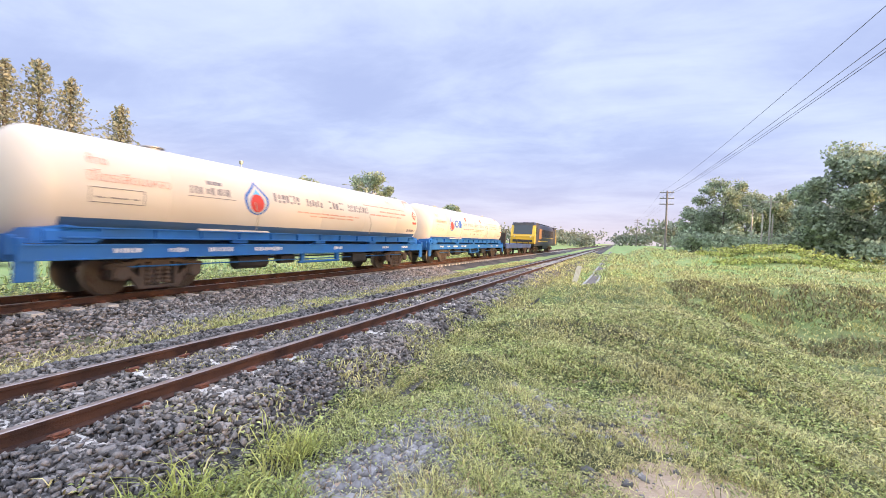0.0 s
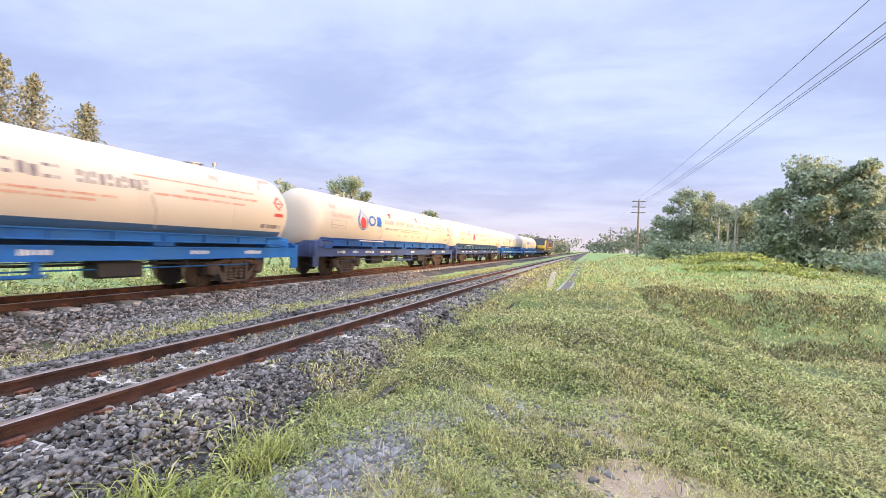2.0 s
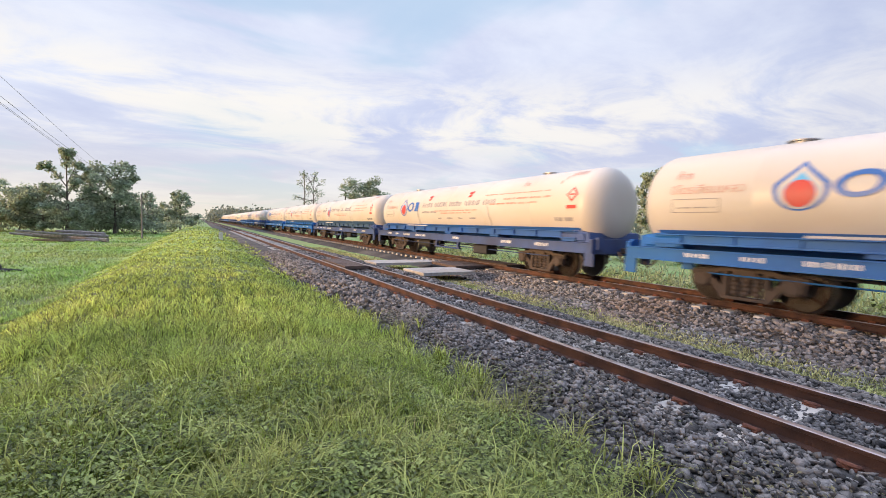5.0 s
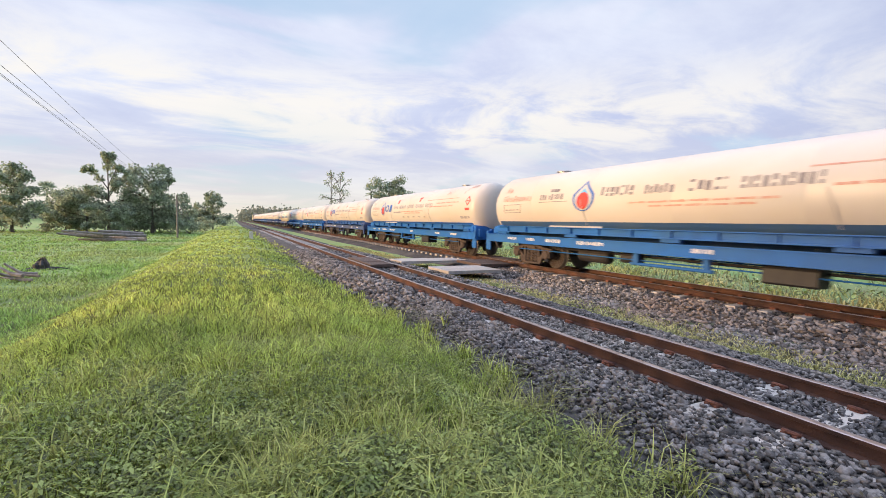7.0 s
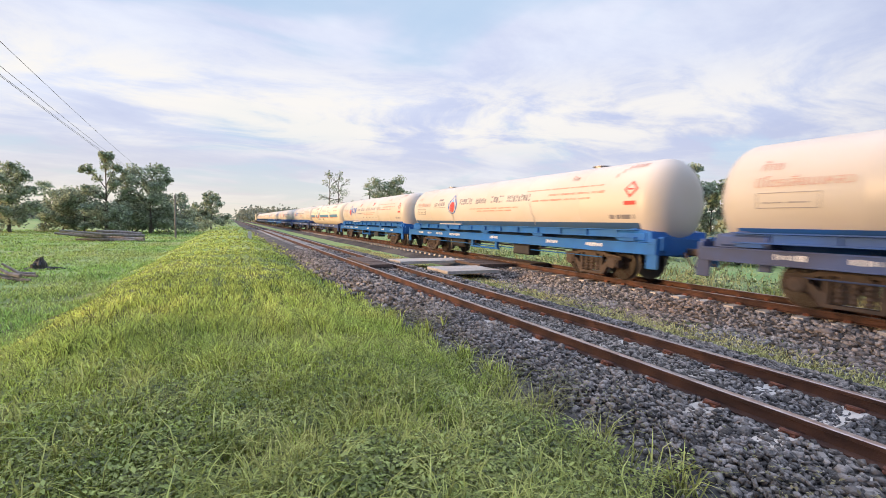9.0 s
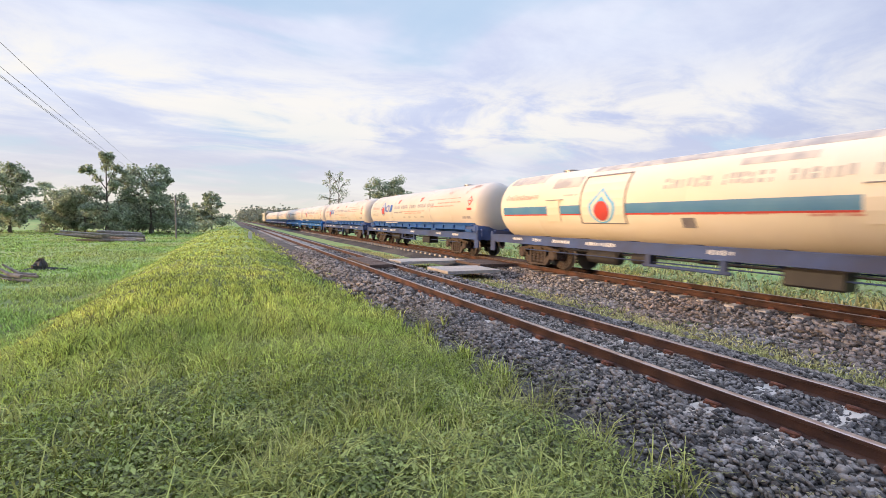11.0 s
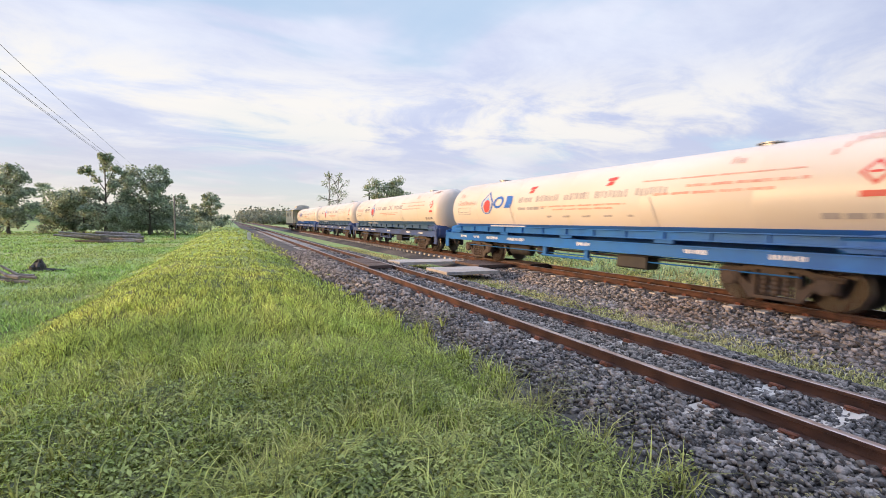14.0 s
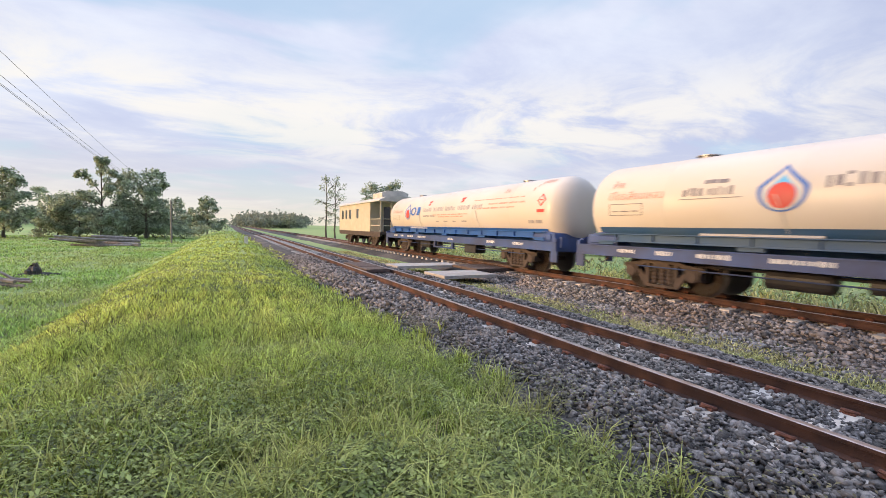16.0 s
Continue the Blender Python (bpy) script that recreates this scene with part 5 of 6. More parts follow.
    v = np.stack([v[..., 0] * c[:, None] - v[..., 1] * s[:, None], v[..., 0] * s[:, None] + v[..., 1] * c[:, None], v[..., 2]], 2)
    v += np.stack([x, y, land(x, y) + 0.004], 1)[:, None]
    ob = new("loose_gravel", raw_mesh("loose_gravel", v.reshape(-1, 3), (tri[None] + (np.arange(n) * 6)[:, None, None]).reshape(-1, 3), M["gravel_pale"]))
    tagged(ob, "loose grey gravel in a worn patch of turf", "gravel", kind="stuff")


build_grass()


# ---------------------------------------------------------------- trees
def crown_mesh(points, size, mat, rng, name="crown"):
    """Many small leaf clumps at the points: crossed, bent quads."""
    n = len(points)
    q = rng.normal(size=(n, 3))
    q /= np.linalg.norm(q, axis=1)[:, None]
    w = np.cross(q, rng.normal(size=(n, 3)))
    w /= np.linalg.norm(w, axis=1)[:, None]
    s = size * rng.uniform(0.5, 1.4, n)[:, None]
    nrm = np.cross(q, w)
    P = np.stack([points - q * s, points + w * s * 0.62 + nrm * s * 0.2, points + q * s, points - w * s * 0.62 + nrm * s * 0.2], 1)
    f = (np.array([(0, 1, 2), (0, 2, 3)])[None] + (np.arange(n) * 4)[:, None, None]).reshape(-1, 3)
    return raw_mesh(name, P.reshape(-1, 3), f, mat)


def broad_tree(x, y, height, spread, label, seed, leaves=2600, mat="leaf", trunk=0.3, size=0.25, lean=0.0, sparse=0.0, group="", low=0.3):
    """A tapered trunk that forks into limbs; leaf clumps gather round the limbs' ends."""
    rng = np.random.default_rng(seed)
    tree = tagged(new("tree"), label, "tree", group)
    tree.location = (x, y, float(land(x, y)) - 0.1)
    f = Form()
    tips = []
    fork = height * low * 0.65
    top = Vector((lean * height, 0.1 * lean * height, height * 0.9))
    mid = Vector((lean * fork, 0, fork))
    f.tube([(0, 0, 0), mid * 0.5 + Vector((0.1, 0, 0)), mid, mid.lerp(top, 0.5), top], [trunk * height / 12, trunk * height / 15, trunk * height / 18, trunk * height / 40, 0.02], 7)
    limbs = 15 if sparse < 0.5 else 12
    for i in range(limbs):
        t = (i + rng.uniform(0.1, 0.9)) / limbs
        a = i * 2.4 + rng.uniform(-0.6, 0.6)
        # the crown is widest below its middle and closes to a blunt top
        girth = math.sin(math.pi * min(1.0, 0.22 + 0.74 * t)) ** 0.7
        reach = spread * girth * rng.uniform(0.45, 1.0)
        root = mid.lerp(top, 0.75 * t)
        end = Vector((lean * height + math.cos(a) * reach, math.sin(a) * reach, fork * 0.75 + (height * 0.97 - fork * 0.75) * t))
        bend = root.lerp(end, 0.55) + Vector((0, 0, height * 0.02))
        f.tube([root, bend, end], [trunk * height / 45, trunk * height / 70, 0.015], 5)
        tips += [(end, 1.0), (root.lerp(end, 0.6), 0.9)]
        for j in range(4):
            b = a + rng.uniform(-1.4, 1.4)
            e2 = end + Vector((math.cos(b), math.sin(b), rng.uniform(-0.5, 0.7))) * spread * rng.uniform(0.15, 0.38)
            f.tube([bend, e2], [trunk * height / 90, 0.012], 4)
            tips.append((e2, rng.uniform(0.45, 0.85)))
    tips.append((top, 0.8))
    part("trunk", f, M["bark"], tree)
    pts = []
    for tip, k in tips:
        m = int(leaves * 3.6 / len(tips))
        rad = spread * (rng.uniform(0.24, 0.44) if sparse < 0.5 else 0.25) * k
        c = rng.normal(size=(m, 3))
        c /= np.linalg.norm(c, axis=1)[:, None]
        c *= (rng.random((m, 1)) ** 0.45) * rad * np.array([1.1, 1.1, 0.85])
        c += np.array(tip)
        pts.append(c[rng.random(m) > sparse * 0.5])
    part("crown", crown_mesh(np.concatenate(pts), size * 0.72, M[mat], rng), None, tree)
    return tree


def casuarina(x, y, height, width, label, seed, leaves=3400):
    """A slim, feathery cone whose drooping sprays leave gaps."""
    rng = np.random.default_rng(seed)
    tree = tagged(new("casuarina_tree"), label, "tree", "row of casuarinas")
    tree.location = (x, y, float(land(x, y)) - 0.1)
    f = Form()
    f.tube([(0, 0, 0), (0.1, 0, height * 0.5), (0, 0.05, height * 0.98)], [0.02 * height, 0.013 * height, 0.02], 7)
    pts = []
    whorls = 64
    for i in range(whorls):
        t = 0.10 + 0.88 * i / whorls
        reach = 2.0 * width * (1.05 - t) ** 0.8 * rng.uniform(0.45, 1.1)
        a = i * 2.39
        root = Vector((0, 0, height * t))
        end = root + Vector((math.cos(a) * reach, math.sin(a) * reach, reach * 0.65))
        f.tube([root, end], [0.05, 0.012], 4)
        m = leaves // whorls
        u = rng.random((m, 1)) ** 0.7
        c = np.array(root) + u * (np.array(end) - np.array(root)) + rng.normal(0, 0.34 * width * (1.12 - t), (m, 3)) * np.array([1, 1, 1.2])
        pts.append(c)
    part("trunk", f, M["bark"], tree)
    part("crown", crown_mesh(np.concatenate(pts), 0.17, M["leaf_cas"], rng), None, tree)


def palm(x, y, height, label, seed):
    rng = np.random.default_rng(seed)
    tree = tagged(new("sugar_palm"), label, "palm tree")
    tree.location = (x, y, float(land(x, y)) - 0.1)
    part("trunk", Form().tube([(0, 0, 0), (0.1, 0, height * 0.5), (0.05, 0, height)], [0.19, 0.15, 0.13], 8), M["bark"], tree)
    f = Form()
    for i in range(26):
        a, e = i * 2.4, rng.uniform(-0.7, 1.2)
        d = Vector((math.cos(a) * math.cos(e), math.sin(a) * math.cos(e), math.sin(e)))
        side = d.cross(Vector((0, 0, 1))).normalized()
        hub = Vector((0.05, 0, height)) + d * 1.0
        f.tube([(0.05, 0, height), hub], 0.03, 4)
        for j in range(9):
            b = (j - 4) * 0.27
            tipv = hub + (d * math.cos(b) + side * math.sin(b)) * 1.0 - Vector((0, 0, 0.15 * abs(b)))
            o = (side * math.cos(b) - d * math.sin(b)) * 0.07
            f.add([hub, hub.lerp(tipv, 0.5) + o, tipv, hub.lerp(tipv, 0.5) - o], [(0, 1, 2, 3)])
    part("crown", f, M["leaf"], tree)


def bush(x, y, height, width, label, seed, leaves=700, mat="leaf", size=0.16, group=""):
    rng = np.random.default_rng(seed)
    b = tagged(new("bush"), label, "bush", group)
    b.location = (x, y, float(land(x, y)) - 0.05)
    f = Form()
    pts = []
    for i in range(9):
        a = i * 2.4
        e = Vector((math.cos(a) * width * rng.uniform(0.2, 0.8), math.sin(a) * width * rng.uniform(0.2, 0.8), height * rng.uniform(0.4, 0.85)))
        f.tube([(0, 0, 0), e * 0.6, e], [0.035, 0.02, 0.008], 4)
        c = rng.normal(size=(leaves // 9, 3)) * np.array([width * 0.28, width * 0.28, height * 0.2]) + np.array(e)
        c[:, 2] = np.abs(c[:, 2])
        pts.append(c)
    part("stems", f, M["bark"], b)
    part("leaves", crown_mesh(np.concatenate(pts), size, M[mat], rng, "leaves"), None, b)


def far_woods(name, spots, label, seed, mat="leaf_far"):
    """A distant belt of trees, past counting."""
    rng = np.random.default_rng(seed)
    pts = []
    for x, y, h, w in spots:
        z = float(land(x, y))
        for _ in range(7):
            c = np.array([x + rng.normal(0, w * 0.4), y + rng.normal(0, w * 0.4), z + h * rng.uniform(0.25, 0.85)])
            p = rng.normal(size=(60, 3)) * np.array([w * 0.26, w * 0.26, h * 0.13]) + c
            p[:, 2] = np.maximum(p[:, 2], z)
            pts.append(p)
    ob = new(name, crown_mesh(np.concatenate(pts), 0.75, M[mat], rng, name))
    tagged(ob, label, "woods", kind="stuff")


def at(azimuth, distance):
    """A place by its bearing from the standing place (degrees left of the track's +Y) and distance."""
    a = radians(azimuth)
    return -math.sin(a) * distance, math.cos(a) * distance


def build_trees():
    # across the field, ahead
    broad_tree(*at(-22.5, 60), 11.0, 4.6, "large dark-green spreading tree beyond the field", 31, 9500, size=0.27, low=0.2)
    broad_tree(*at(-28.5, 62), 7.6, 4.0, "dark-green leafy tree beside the large one", 32, 3600, low=0.2)
    broad_tree(*at(-11.0, 80), 11.6, 3.6, "tall thin-crowned tree behind the mound", 33, 2600, low=0.35)
    broad_tree(*at(-14.0, 82), 9.0, 4.6, "dense dark-green tree behind the mound", 34, 4200, low=0.2)
    broad_tree(*at(-16.6, 84), 8.2, 4.4, "dense dark-green tree behind the mound", 35, 3600, low=0.2)
    broad_tree(*at(-9.0, 84), 7.0, 4.0, "low dark tree behind the mound", 36, 2400, low=0.15)
    broad_tree(*at(-19.5, 95), 8.6, 6.0, "pale-leaved tree further off", 37, 2600, mat="leaf_far", low=0.2)
    broad_tree(*at(-25.6, 75), 7.4, 5.0, "rounded tree in the belt", 38, 2600, low=0.15)
    for i, (az, d, h, w) in enumerate(((-8.2, 62, 2.4, 2.2), (-12.5, 66, 3.0, 2.8), (-16.0, 62, 2.6, 2.6), (-18.5, 64, 3.2, 3.2), (-20.5, 58, 2.6, 2.4), (-24.5, 55, 2.4, 2.6), (-27.0, 50, 2.0, 2.4), (-29.0, 46, 2.2, 2.2))):
        bush(*at(az, d), h, w, "leafy green bush at the edge of the field", 50 + i, 900, size=0.22, mat="leaf" if i < 8 else "weed", group="bushes at the edge of the field")
    for i in range(16):
        bush(11 + 1.0 * (i % 6 - 2.5) * 1.4, 39 + (i // 6) * 2.6 - 2.5, 0.24, 1.5, "low creeping plants on the earth mound", 80 + i, 300, size=0.12, mat="tuft", group="plants on the mound")
    # behind the train
    broad_tree(*at(31.4, 69), 12.0, 4.0, "dark leafy tree behind the railway", 41, 3400, low=0.15)
    for i, (az, d, h, s) in enumerate(((38.5, 88, 12.2, 4.6), (36.4, 92, 11.2, 4.2), (41.0, 90, 11.6, 4.2), (26.0, 110, 9.6, 4.0), (23.0, 120, 9.8, 3.6), (21.0, 125, 11.8, 3.4), (19.0, 140, 9.6, 4.6), (17.5, 150, 9.2, 4.6))):
        broad_tree(*at(az, d), h, s, "dark tree in the belt behind the railway", 120 + i, 1300, low=0.15, size=0.4, group="belt of trees behind the railway")
    for i, (az, d, h, w) in enumerate(((59.0, 60, 15.4, 2.1), (63.0, 60, 17.2, 2.4), (65.3, 60, 18.6, 2.4), (67.6, 60, 18.0, 2.3), (70.2, 62, 17.6, 2.0), (73.2, 62, 17.8, 2.2))):
        casuarina(*at(az, d), h, w, "tall feathery casuarina tree behind the railway", 140 + i)
    broad_tree(*at(78.2, 58), 13.5, 4.4, "tall leafy tree beside the casuarinas", 151, 3200, low=0.15)
    casuarina(*at(77.6, 58), 18.4, 1.9, "tall feathery casuarina tree behind the railway", 152)
    broad_tree(*at(82.5, 58), 10.6, 2.6, "small leafy tree behind the railway", 153, 1500, low=0.15)
    broad_tree(*at(85.6, 58), 12.0, 2.6, "small leafy tree behind the railway", 154, 1500, low=0.15)
    broad_tree(*at(96.5, 36), 9.0, 2.7, "dark leafy tree close behind the railway", 155, 3600, size=0.24, low=0.12)
    broad_tree(*at(97.5, 58), 12.8, 3.0, "thin-topped tree behind the railway", 156, 900, low=0.4, sparse=0.5)
    broad_tree(*at(124.5, 40), 7.6, 1.7, "slender tree close behind the railway", 157, 1600, size=0.2, low=0.15)
    broad_tree(*at(121.8, 42), 6.2, 2.0, "leafy tree close behind the railway", 158, 1900, size=0.22, low=0.1)
    for i, (az, d, h, w) in enumerate(((70, 30, 1.6, 1.8), (95, 27, 2.0, 2.2), (110, 30, 1.6, 1.8), (119, 32, 2.4, 2.2), (127, 34, 2.2, 2.2), (133, 40, 2.4, 2.6), (139, 48, 2.8, 2.6), (141.5, 60, 4.2, 2.8), (60, 34, 1.3, 1.6), (45, 42, 1.4, 2.0), (143.5, 66, 4.6, 3.0), (146.5, 95, 4.0, 4.0), (149.0, 120, 4.6, 5.0), (151, 150, 5, 6))):
        bush(*at(az, d), h, w, "leafy bush behind the main track", 170 + i, 900, size=0.2, group="bushes behind the main track")
    # behind, along the line
    broad_tree(*at(167.3, 70), 10.2, 2.4, "tall thin tree with sparse leaves behind the railway", 191, 420, low=0.45, sparse=0.9, size=0.15, trunk=0.2)
    broad_tree(*at(168.4, 70), 10.6, 2.0, "tall thin tree with sparse leaves behind the railway", 192, 360, low=0.5, sparse=0.9, size=0.15, trunk=0.2)
    broad_tree(*at(160.8, 88), 10.6, 4.4, "dense dark tree behind the train", 193, 3400, low=0.2)
    palm(*at(163.3, 86), 8.2, "sugar palm among the trees behind the train", 194)
    broad_tree(*at(155.5, 92), 7.8, 3.0, "thin-crowned tree behind the train", 195, 1100, low=0.3, sparse=0.6)
    # the field behind
    broad_tree(*at(187.8, 80), 10.8, 3.7, "dark-green tree with a tall uneven crown at the field's edge", 201, 2800, low=0.18)
    broad_tree(*at(189.4, 84), 5.8, 2.8, "low dark tree at the field's edge", 204, 1100, low=0.2)
    broad_tree(*at(191.6, 79), 12.2, 2.9, "tall open-crowned tree at the field's edge", 202, 2100, low=0.15, sparse=0.6)
    broad_tree(*at(193.4, 84), 6.8, 3.4, "dark-green tree in the clump", 203, 1500, low=0.22)
    broad_tree(*at(195.0, 86), 6.2, 3.2, "low dark-green tree in the clump", 209, 1300, low=0.2)
    broad_tree(*at(190.6, 77), 4.4, 2.0, "small dark tree in front of the clump", 200, 700, low=0.2)
    broad_tree(*at(185.4, 84), 6.8, 2.4, "open-crowned tree at the field's edge", 205, 800, low=0.3)
    broad_tree(*at(181.9, 100), 7.4, 2.6, "rounded tree beside the line", 206, 1300, low=0.25)
    broad_tree(*at(183.2, 100), 4.4, 1.8, "low rounded tree beside the line", 199, 900, low=0.2)
    broad_tree(*at(198.8, 80), 8.8, 2.9, "leafy tree at the field's edge", 207, 2000, low=0.25)
    palm(*at(196.3, 100), 6.8, "sugar palm in the field", 208)
    for i, (az, d, h, w) in enumerate(((184.3, 82, 2.0, 1.8), (182.6, 96, 2.2, 2.2), (187.0, 84, 2.6, 2.6), (189.2, 86, 3.0, 3.0), (191.8, 88, 2.8, 3.0), (194.0, 90, 2.8, 3.0), (186.2, 88, 2.4, 2.4), (180.8, 104, 2.2, 2.4), (199.5, 84, 2.4, 2.6))):
        bush(*at(az, d), h, w, "leafy bush at the field's edge", 210 + i, 600, size=0.18, group="bushes at the far field's edge")
    # unseen trees, added across the verge to keep the low sun off the standing place
    for i, y in enumerate((-9.0, -4.4, 0.2, 4.8, 9.6)):
        broad_tree(40.0 + 1.2 * (i % 2), y, 12.0 + 0.7 * (i % 3), 3.3, "unseen leafy tree, added to shade the standing place", 230 + i, 1500, low=0.12, size=0.34, group="row of trees beside the field")
    # lower unseen trees, added so that the field ahead lies in shade
    for i, y in enumerate((15.5, 21.0, 26.5, 32.0, 37.5, 43.0)):
        broad_tree(38.0 + 1.2 * (i % 2), y, 6.4 + 0.5 * (i % 3), 3.2, "unseen low leafy tree, added to shade the field", 240 + i, 900, low=0.1, size=0.34, group="row of trees beside the field")
    far = []
    rng = random.Random(5)
    for k in range(26):
        far.append((*at(rng.uniform(3.5, 16), rng.uniform(230, 340)), rng.uniform(6, 12), 9))
    for k in range(30):
        far.append((*at(rng.uniform(-30, -1.2), rng.uniform(150, 260)), rng.uniform(5, 9), 9))
    far_woods("far_woods_ahead", far, "distant belt of hazy trees ahead", 61)
    far = []
    for k in range(34):
        far.append((*at(rng.uniform(171.5, 178.2), rng.uniform(230, 330)), rng.uniform(5, 9.5), 9))
    for k in range(44):
        far.append((*at(rng.uniform(183, 203), rng.uniform(240, 380)), rng.uniform(5, 9), 12))
    for k in range(40):
        far.append((*at(rng.uniform(40, 165), rng.uniform(170, 260)), rng.uniform(6, 10), 10))
    far_woods("far_woods_behind", far, "distant belt of hazy trees behind", 62)


build_trees()


# ---------------------------------------------------------------- poles, wires, lamps
def utility_pole(x, y, top, lean, label):
    base = float(land(x, y)) - 0.3
    p = tagged(new("utility_pole"), label, "utility pole", "line of utility poles")
    p.location = (x, y, base)
    h = top - base
    part("post", Form().tube([(0, 0, 0), (lean * h, 0, h)], [0.15, 0.10], 8), M["pole"], p)
    for z in (0.25, 1.0, 1.75):
        arm = part("crossarm", Form().box((lean * h, 0.1, h - z), (1.7, 0.09, 0.11), 0.015), M["pole"], p)
        for t in (-0.75, -0.4, 0.4, 0.75):
            part("insulator", Form().turned([(0, 0.02), (0.03, 0.05), (0.10, 0.05), (0.15, 0.025)], (lean * h + t, 0.1, h - z + 0.055), "z", 8), M["marker"], arm)
    return p


POLES = [(5.9, 63.0, 8.7), (5.9, -2.0, 7.0), (11.5, -86.0, 7.4)]
for px, py, pz in POLES:
    utility_pole(px, py, pz, -0.012, "grey utility pole with three crossarms")
utility_pole(5.9, 150.0, 9.6, 0, "grey utility pole with three crossarms")


def wire(a, b, sag, label="thin dark overhead wire between utility poles"):
    a, b = Vector(a), Vector(b)
    pts = [a.lerp(b, t) - Vector((0, 0, 4 * sag * t * (1 - t))) for t in np.linspace(0, 1, 25)]
    w = part("overhead_wire", Form().tube(pts, 0.008, 5), M["wire"])
    tagged(w, label, "wire", "overhead wires")


for k, (x0, y0, z0) in enumerate(POLES[:-1]):
    x1, y1, z1 = POLES[k + 1]
    for z, t in ((0.1, -0.75), (0.1, 0.4), (0.85, -0.75), (0.85, -0.4)):
        wire((x0 + t, y0 + 0.1, z0 - z), (x1 + t, y1 + 0.1, z1 - z), 0.55)
for z, t in ((0.1, -0.75), (0.1, 0.75), (0.85, -0.4), (0.85, 0.75)):
    wire((5.9 + t, 150.1, 9.6 - z), (5.9 + t, 63.1, 8.7 - z), 0.7)


def street_lamp(x, y, height, arm, label):
    base = float(land(x, y)) - 0.2
    s = tagged(new("street_lamp"), label, "street lamp", "street lamps behind the railway")
    s.location = (x, y, base)
    part("post", Form().tube([(0, 0, 0), (0, 0, height * 0.7), (0, 0, height)], [0.09, 0.07, 0.05], 8), M["galv"], s)
    if arm:
        part("arm", Form().tube([(0, 0, height), (arm * 0.5, arm * 0.3, height + 0.35), (arm, arm * 0.6, height + 0.4)], 0.035, 6), M["galv"], s)
        part("lamp_head", Form().box((arm * 1.08, arm * 0.65, height + 0.4), (0.55, 0.28, 0.12), 0.04), M["galv"], s)
    else:
        part("lamp_head", Form().turned([(0, 0.06), (0.08, 0.22), (0.4, 0.26), (0.5, 0.1)], (0, 0, height), "z", 10), M["galv"], s)


street_lamp(*at(47.3, 56), 9.9, 0, "grey post-top lamp behind the railway")
street_lamp(*at(32.3, 66), 9.3, -2.6, "grey street lamp with a long arm")
street_lamp(*at(22.2, 100), 8.9, -2.8, "grey street lamp with a long arm")
street_lamp(*at(-13.6, 66), 5.8, -0.8, "thin grey lamp post before the trees")


def transformer_posts(x, y):
    z = float(land(x, y)) - 0.2
    s = tagged(new("twin_posts"), "pale concrete posts with a small crossbeam", "utility pole")
    s.location = (x, y, z)
    for dx, h in ((-0.55, 4.9), (0.15, 6.6), (0.4, 4.9)):
        part("post", Form().tube([(dx, 0, 0), (dx, 0, h)], [0.10, 0.08], 8), M["concrete"], s)
    part("crossbeam", Form().box((0.1, 0, 6.2), (1.6, 0.1, 0.12), 0.02), M["concrete"], s)


transformer_posts(*at(-15.0, 60))
lone = part("wooden_post", Form().tube([(0, 0, 0), (0.02, 0, 5.6)], [0.11, 0.08], 8), M["pole"])
lone.location = (6.15, -64.0, float(land(6.15, -64.0)) - 0.2)
tagged(lone, "plain dark wooden post standing in the grass", "post")


# ---------------------------------------------------------------- crossing, markers, drain, timber
def crossing_panel(x0, x1, y0, y1, z, mat, label, boards):
    p = tagged(new("crossing_panel"), label, "crossing panel", "boards of the foot crossing")
    n = boards
    for k in range(n):
        a, b = y0 + (y1 - y0) * k / n, y0 + (y1 - y0) * (k + 1) / n - 0.015
        f = Form().box((0, 0, 0), (x1 - x0, b - a, 0.10), 0.012)
        ob = part("slab", f, mat, p, at=((x0 + x1) / 2, (a + b) / 2, z + random.uniform(-0.008, 0.008)))
    return p


crossing_panel(-7.95, -6.0, -13.3, -11.75, -0.10, M["concrete"], "pale worn concrete slabs lying between the tracks", 2)
crossing_panel(-8.6, -5.75, -16.6, -15.2, -0.10, M["concrete"], "pale worn concrete slabs of the crossing", 2)
crossing_panel(-9.55, -8.1, -15.2, -13.3, -0.07, M["timber"], "red-brown timber boards beside the main rail", 5)
crossing_panel(-4.88, -4.07, -16.6, -13.6, -0.02, M["timber"], "dark timber boards between the side track's rails", 6)
crossing_panel(-10.72, -9.86, -16.4, -12.6, -0.02, M["timber"], "dark timber boards between the main track's rails", 6)


def stone_marker(x, y, h, w, label, tilt=0.0):
    f = Form()
    z = float(land(x, y))
    f.box((0, 0, h / 2 - 0.08), (w, w * 0.6, h), w * 0.15)
    ob = part("marker_post", f, M["marker"])
    ob.location, ob.rotation_euler = (x, y, z), (0, tilt, 0)
    tagged(ob, label, "marker post")


stone_marker(-1.75, 20.5, 0.85, 0.22, "whitewashed concrete marker post in the grass", 0.25)
stone_marker(-1.45, -38.5, 0.75, 0.28, "small whitewashed marker post beside the side track")


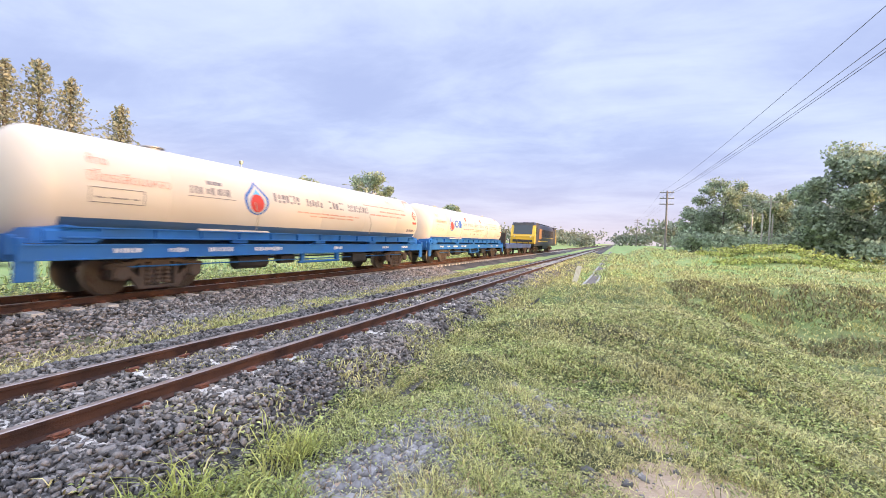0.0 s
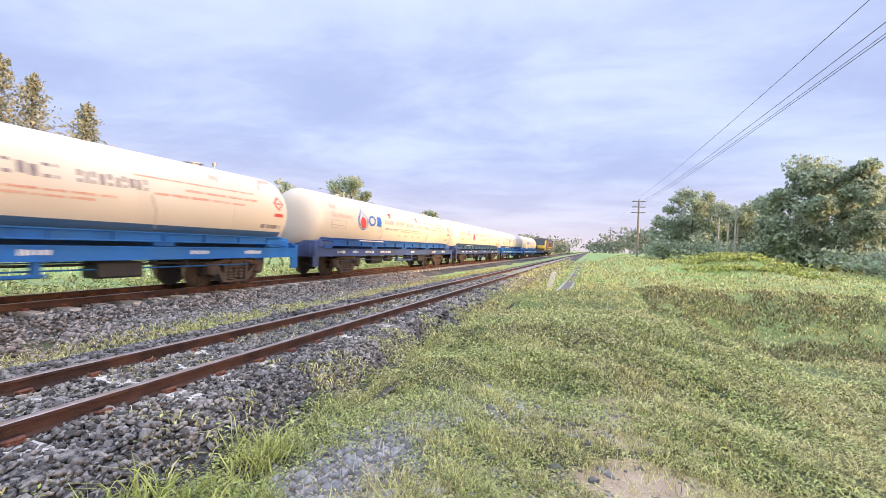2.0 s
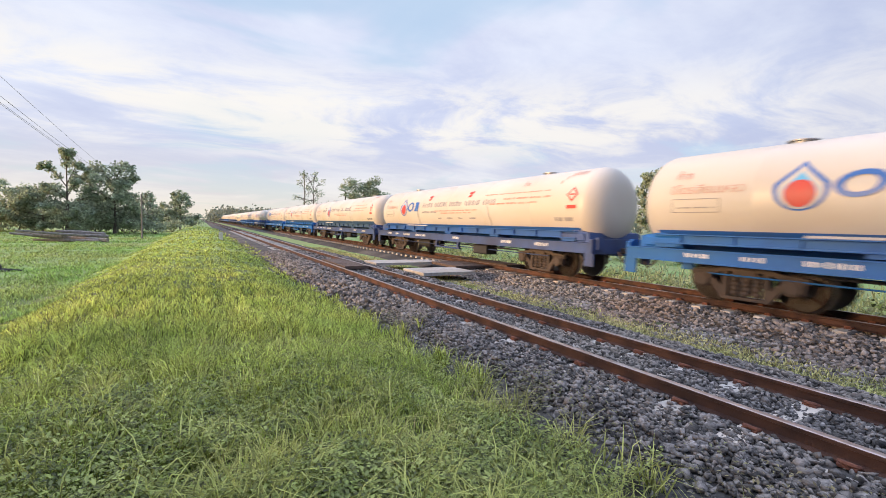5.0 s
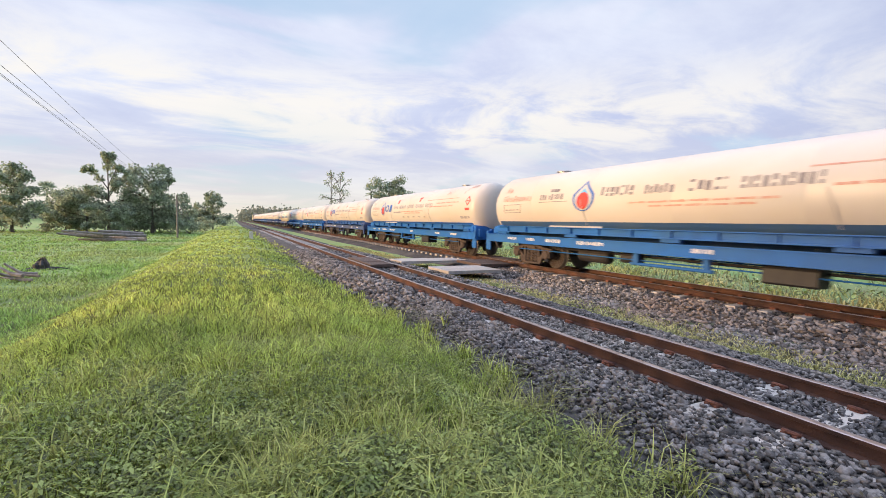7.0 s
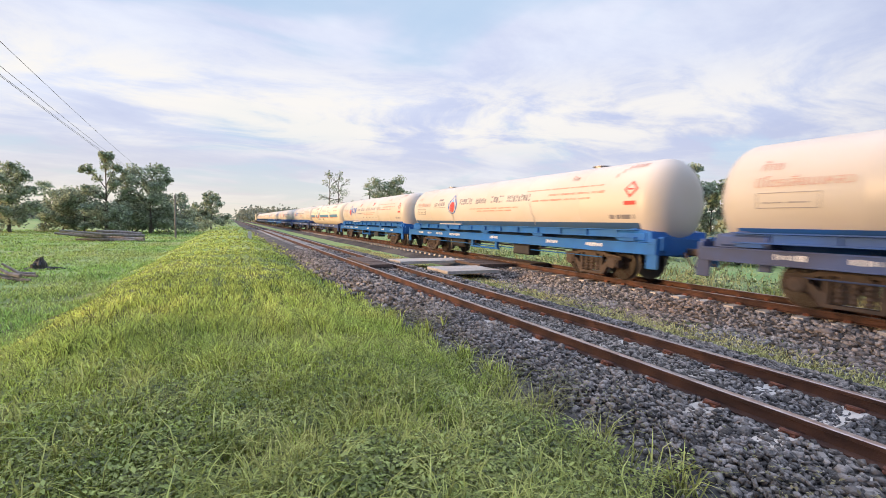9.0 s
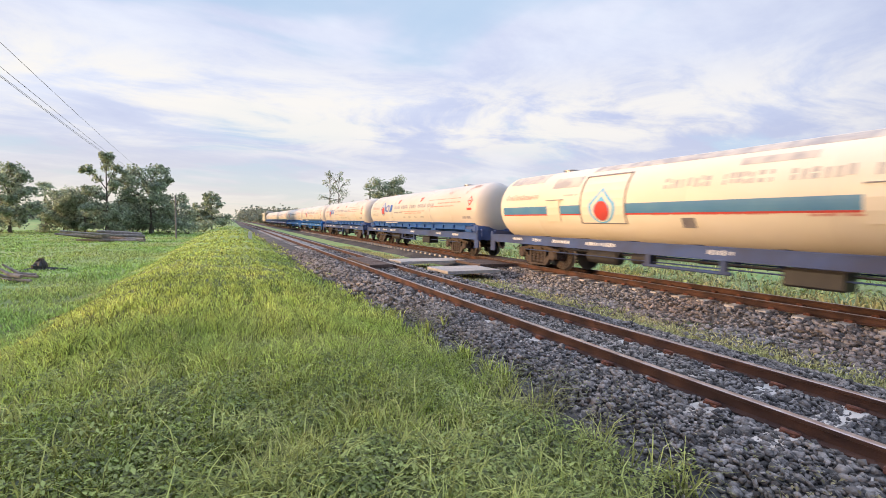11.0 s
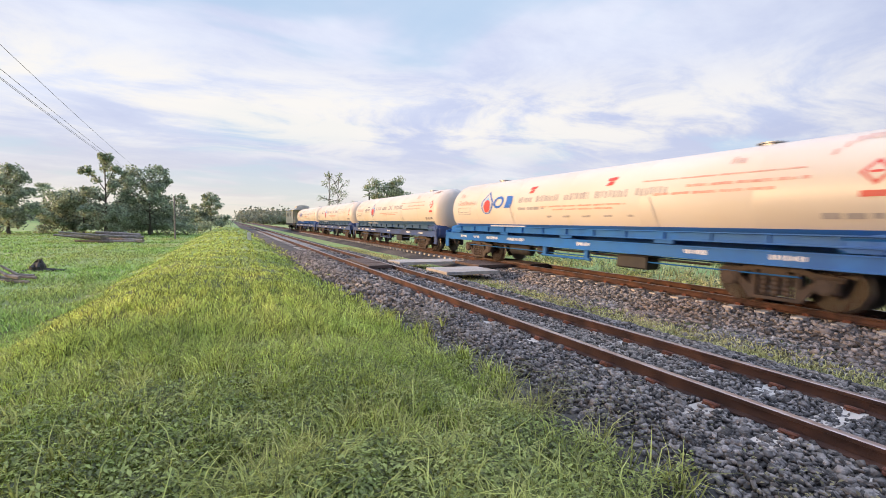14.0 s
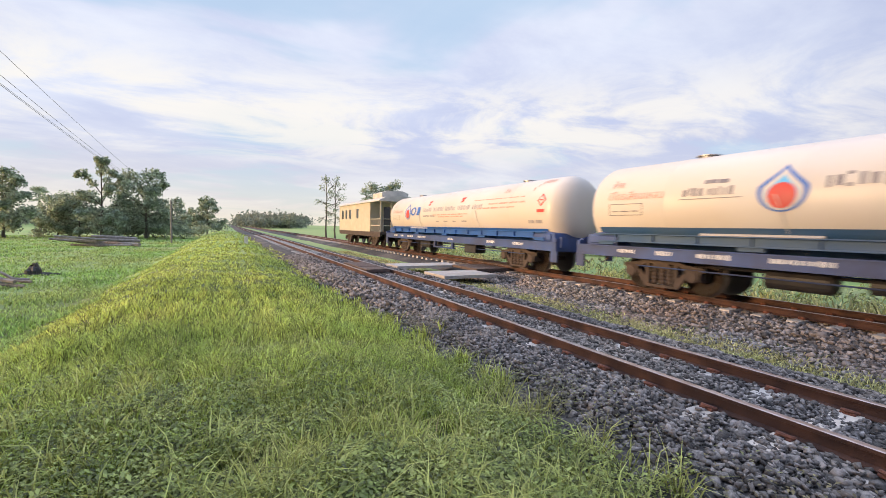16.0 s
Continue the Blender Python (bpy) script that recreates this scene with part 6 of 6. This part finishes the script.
def build_drain():
    d = tagged(new("concrete_drain"), "narrow concrete drain channel in the grass", "drain", kind="structure")
    for s in (-1, 1):
        f = Form()
        ys = np.linspace(18, 110, 47)
        vs = []
        for y in ys:
            z = float(np.mean(land(np.full(9, -1.05), y + np.linspace(-5, 5, 9)))) + 0.10
            xc = -1.05
            vs += [(xc + s * 0.20, y, z - 0.35), (xc + s * 0.20, y, z), (xc + s * 0.28, y, z), (xc + s * 0.28, y, z - 0.35)]
        fs = []
        for i in range(len(ys) - 1):
            fs += [(4 * i + k, 4 * i + (k + 1) % 4, 4 * i + 4 + (k + 1) % 4, 4 * i + 4 + k) for k in range(4)]
        f.add(vs, fs + [(0, 1, 2, 3), tuple(len(vs) - 4 + k for k in range(4))])
        part("kerb", f, M["concrete"], d)
    f = Form()
    vs = []
    for y in ys:
        z = float(np.mean(land(np.full(9, -1.05), y + np.linspace(-5, 5, 9)))) + 0.06
        vs += [(-1.25, y, z), (-0.85, y, z)]
    f.add(vs, [(2 * i, 2 * i + 1, 2 * i + 3, 2 * i + 2) for i in range(len(ys) - 1)])
    part("channel_bed", f, M["silt"], d, "brown dried silt")


build_drain()


def fallen_timber(x, y, count, length, radius, label, seed, rise=0.0):
    rng = random.Random(seed)
    t = tagged(new("fallen_timber"), label, "log")
    t.location = (x, y, float(land(x, y)))
    for k in range(count):
        a = rng.uniform(-0.5, 0.5)
        L = length * rng.uniform(0.5, 1)
        ox, oy = rng.uniform(-length * 0.3, length * 0.3), rng.uniform(-0.8, 0.8)
        r = radius * rng.uniform(0.6, 1.2)
        z = r + rise * k
        part("log", Form().tube([(ox - L / 2 * math.cos(a), oy - L / 2 * math.sin(a), z * 0.8), (ox, oy, z + 0.1 * r), (ox + L / 2 * math.cos(a), oy + L / 2 * math.sin(a), z + rng.uniform(0, 0.4))], [r, r * 0.9, r * 0.5], 7), M["wood_log"], t)


fallen_timber(*at(192.2, 56), 7, 7.0, 0.19, "heap of grey fallen logs in the field", 3, 0.12)


def stump(x, y):
    s = tagged(new("tree_stump"), "dark jagged tree stump in the wet field", "stump")
    s.location = (x, y, float(land(x, y)) - 0.05)
    rng = random.Random(9)
    f = Form()
    f.tube([(0, 0, 0), (0.03, 0, 0.22), (-0.02, 0.02, 0.44), (0.04, 0, 0.56)], [0.36, 0.26, 0.20, 0.10], 9)
    for k in range(11):
        a = k * 2.4
        q = rng.uniform(0.05, 0.24)
        f.tube([(math.cos(a) * q, math.sin(a) * q, 0.05), (math.cos(a) * q * 1.2, math.sin(a) * q * 1.2, 0.3), (math.cos(a) * q * 0.9, math.sin(a) * q * 0.9, rng.uniform(0.38, 0.70))], [0.14, 0.11, 0.025], 6)
    part("trunk", f, M["black"], s)
    for k in range(7):
        a = k * 0.9
        L = rng.uniform(0.6, 1.4)
        part("root", Form().tube([(0, 0, 0.14), (math.cos(a) * L * 0.5, math.sin(a) * L * 0.5, 0.1), (math.cos(a) * L, math.sin(a) * L, 0.03)], [0.12, 0.07, 0.02], 6), M["black"], s)


stump(*at(196.9, 28.0))
fallen_timber(*at(199.0, 24.0), 5, 1.1, 0.10, "low dark heap of rotting wood in the field", 8, 0.05)


# ---------------------------------------------------------------- what moves
def motions():
    """The train runs steadily along the main track, its wheels rolling."""
    clock = [0.0, 1 / 30, 2 / 30] + [float(s) for s in range(1, 16)] + [16 - 2 / 30, 16 - 1 / 30, 16.0]
    for thing, y in train:
        walk(thing, [(t, pose(TRACK_T, y + SPEED * t, 0)) for t in clock])
    turn = math.degrees(SPEED / WHEEL_R) / 30
    rolling = {}
    for root, y in train:
        for ws in [o for o in root.children_recursive if o.name.split(".")[0] == "wheelset"]:
            a = round(ws.location.y, 2)
            if a not in rolling:
                walk(ws, [(k / 30, pose(0, a, WHEEL_R, -turn * k)) for k in range(481)])
                rolling[a] = ws.animation_data
            else:
                ws.rotation_mode = "QUATERNION"
                keys = ws.animation_data_create()
                keys.action, keys.action_slot = rolling[a].action, rolling[a].action_slot


motions()
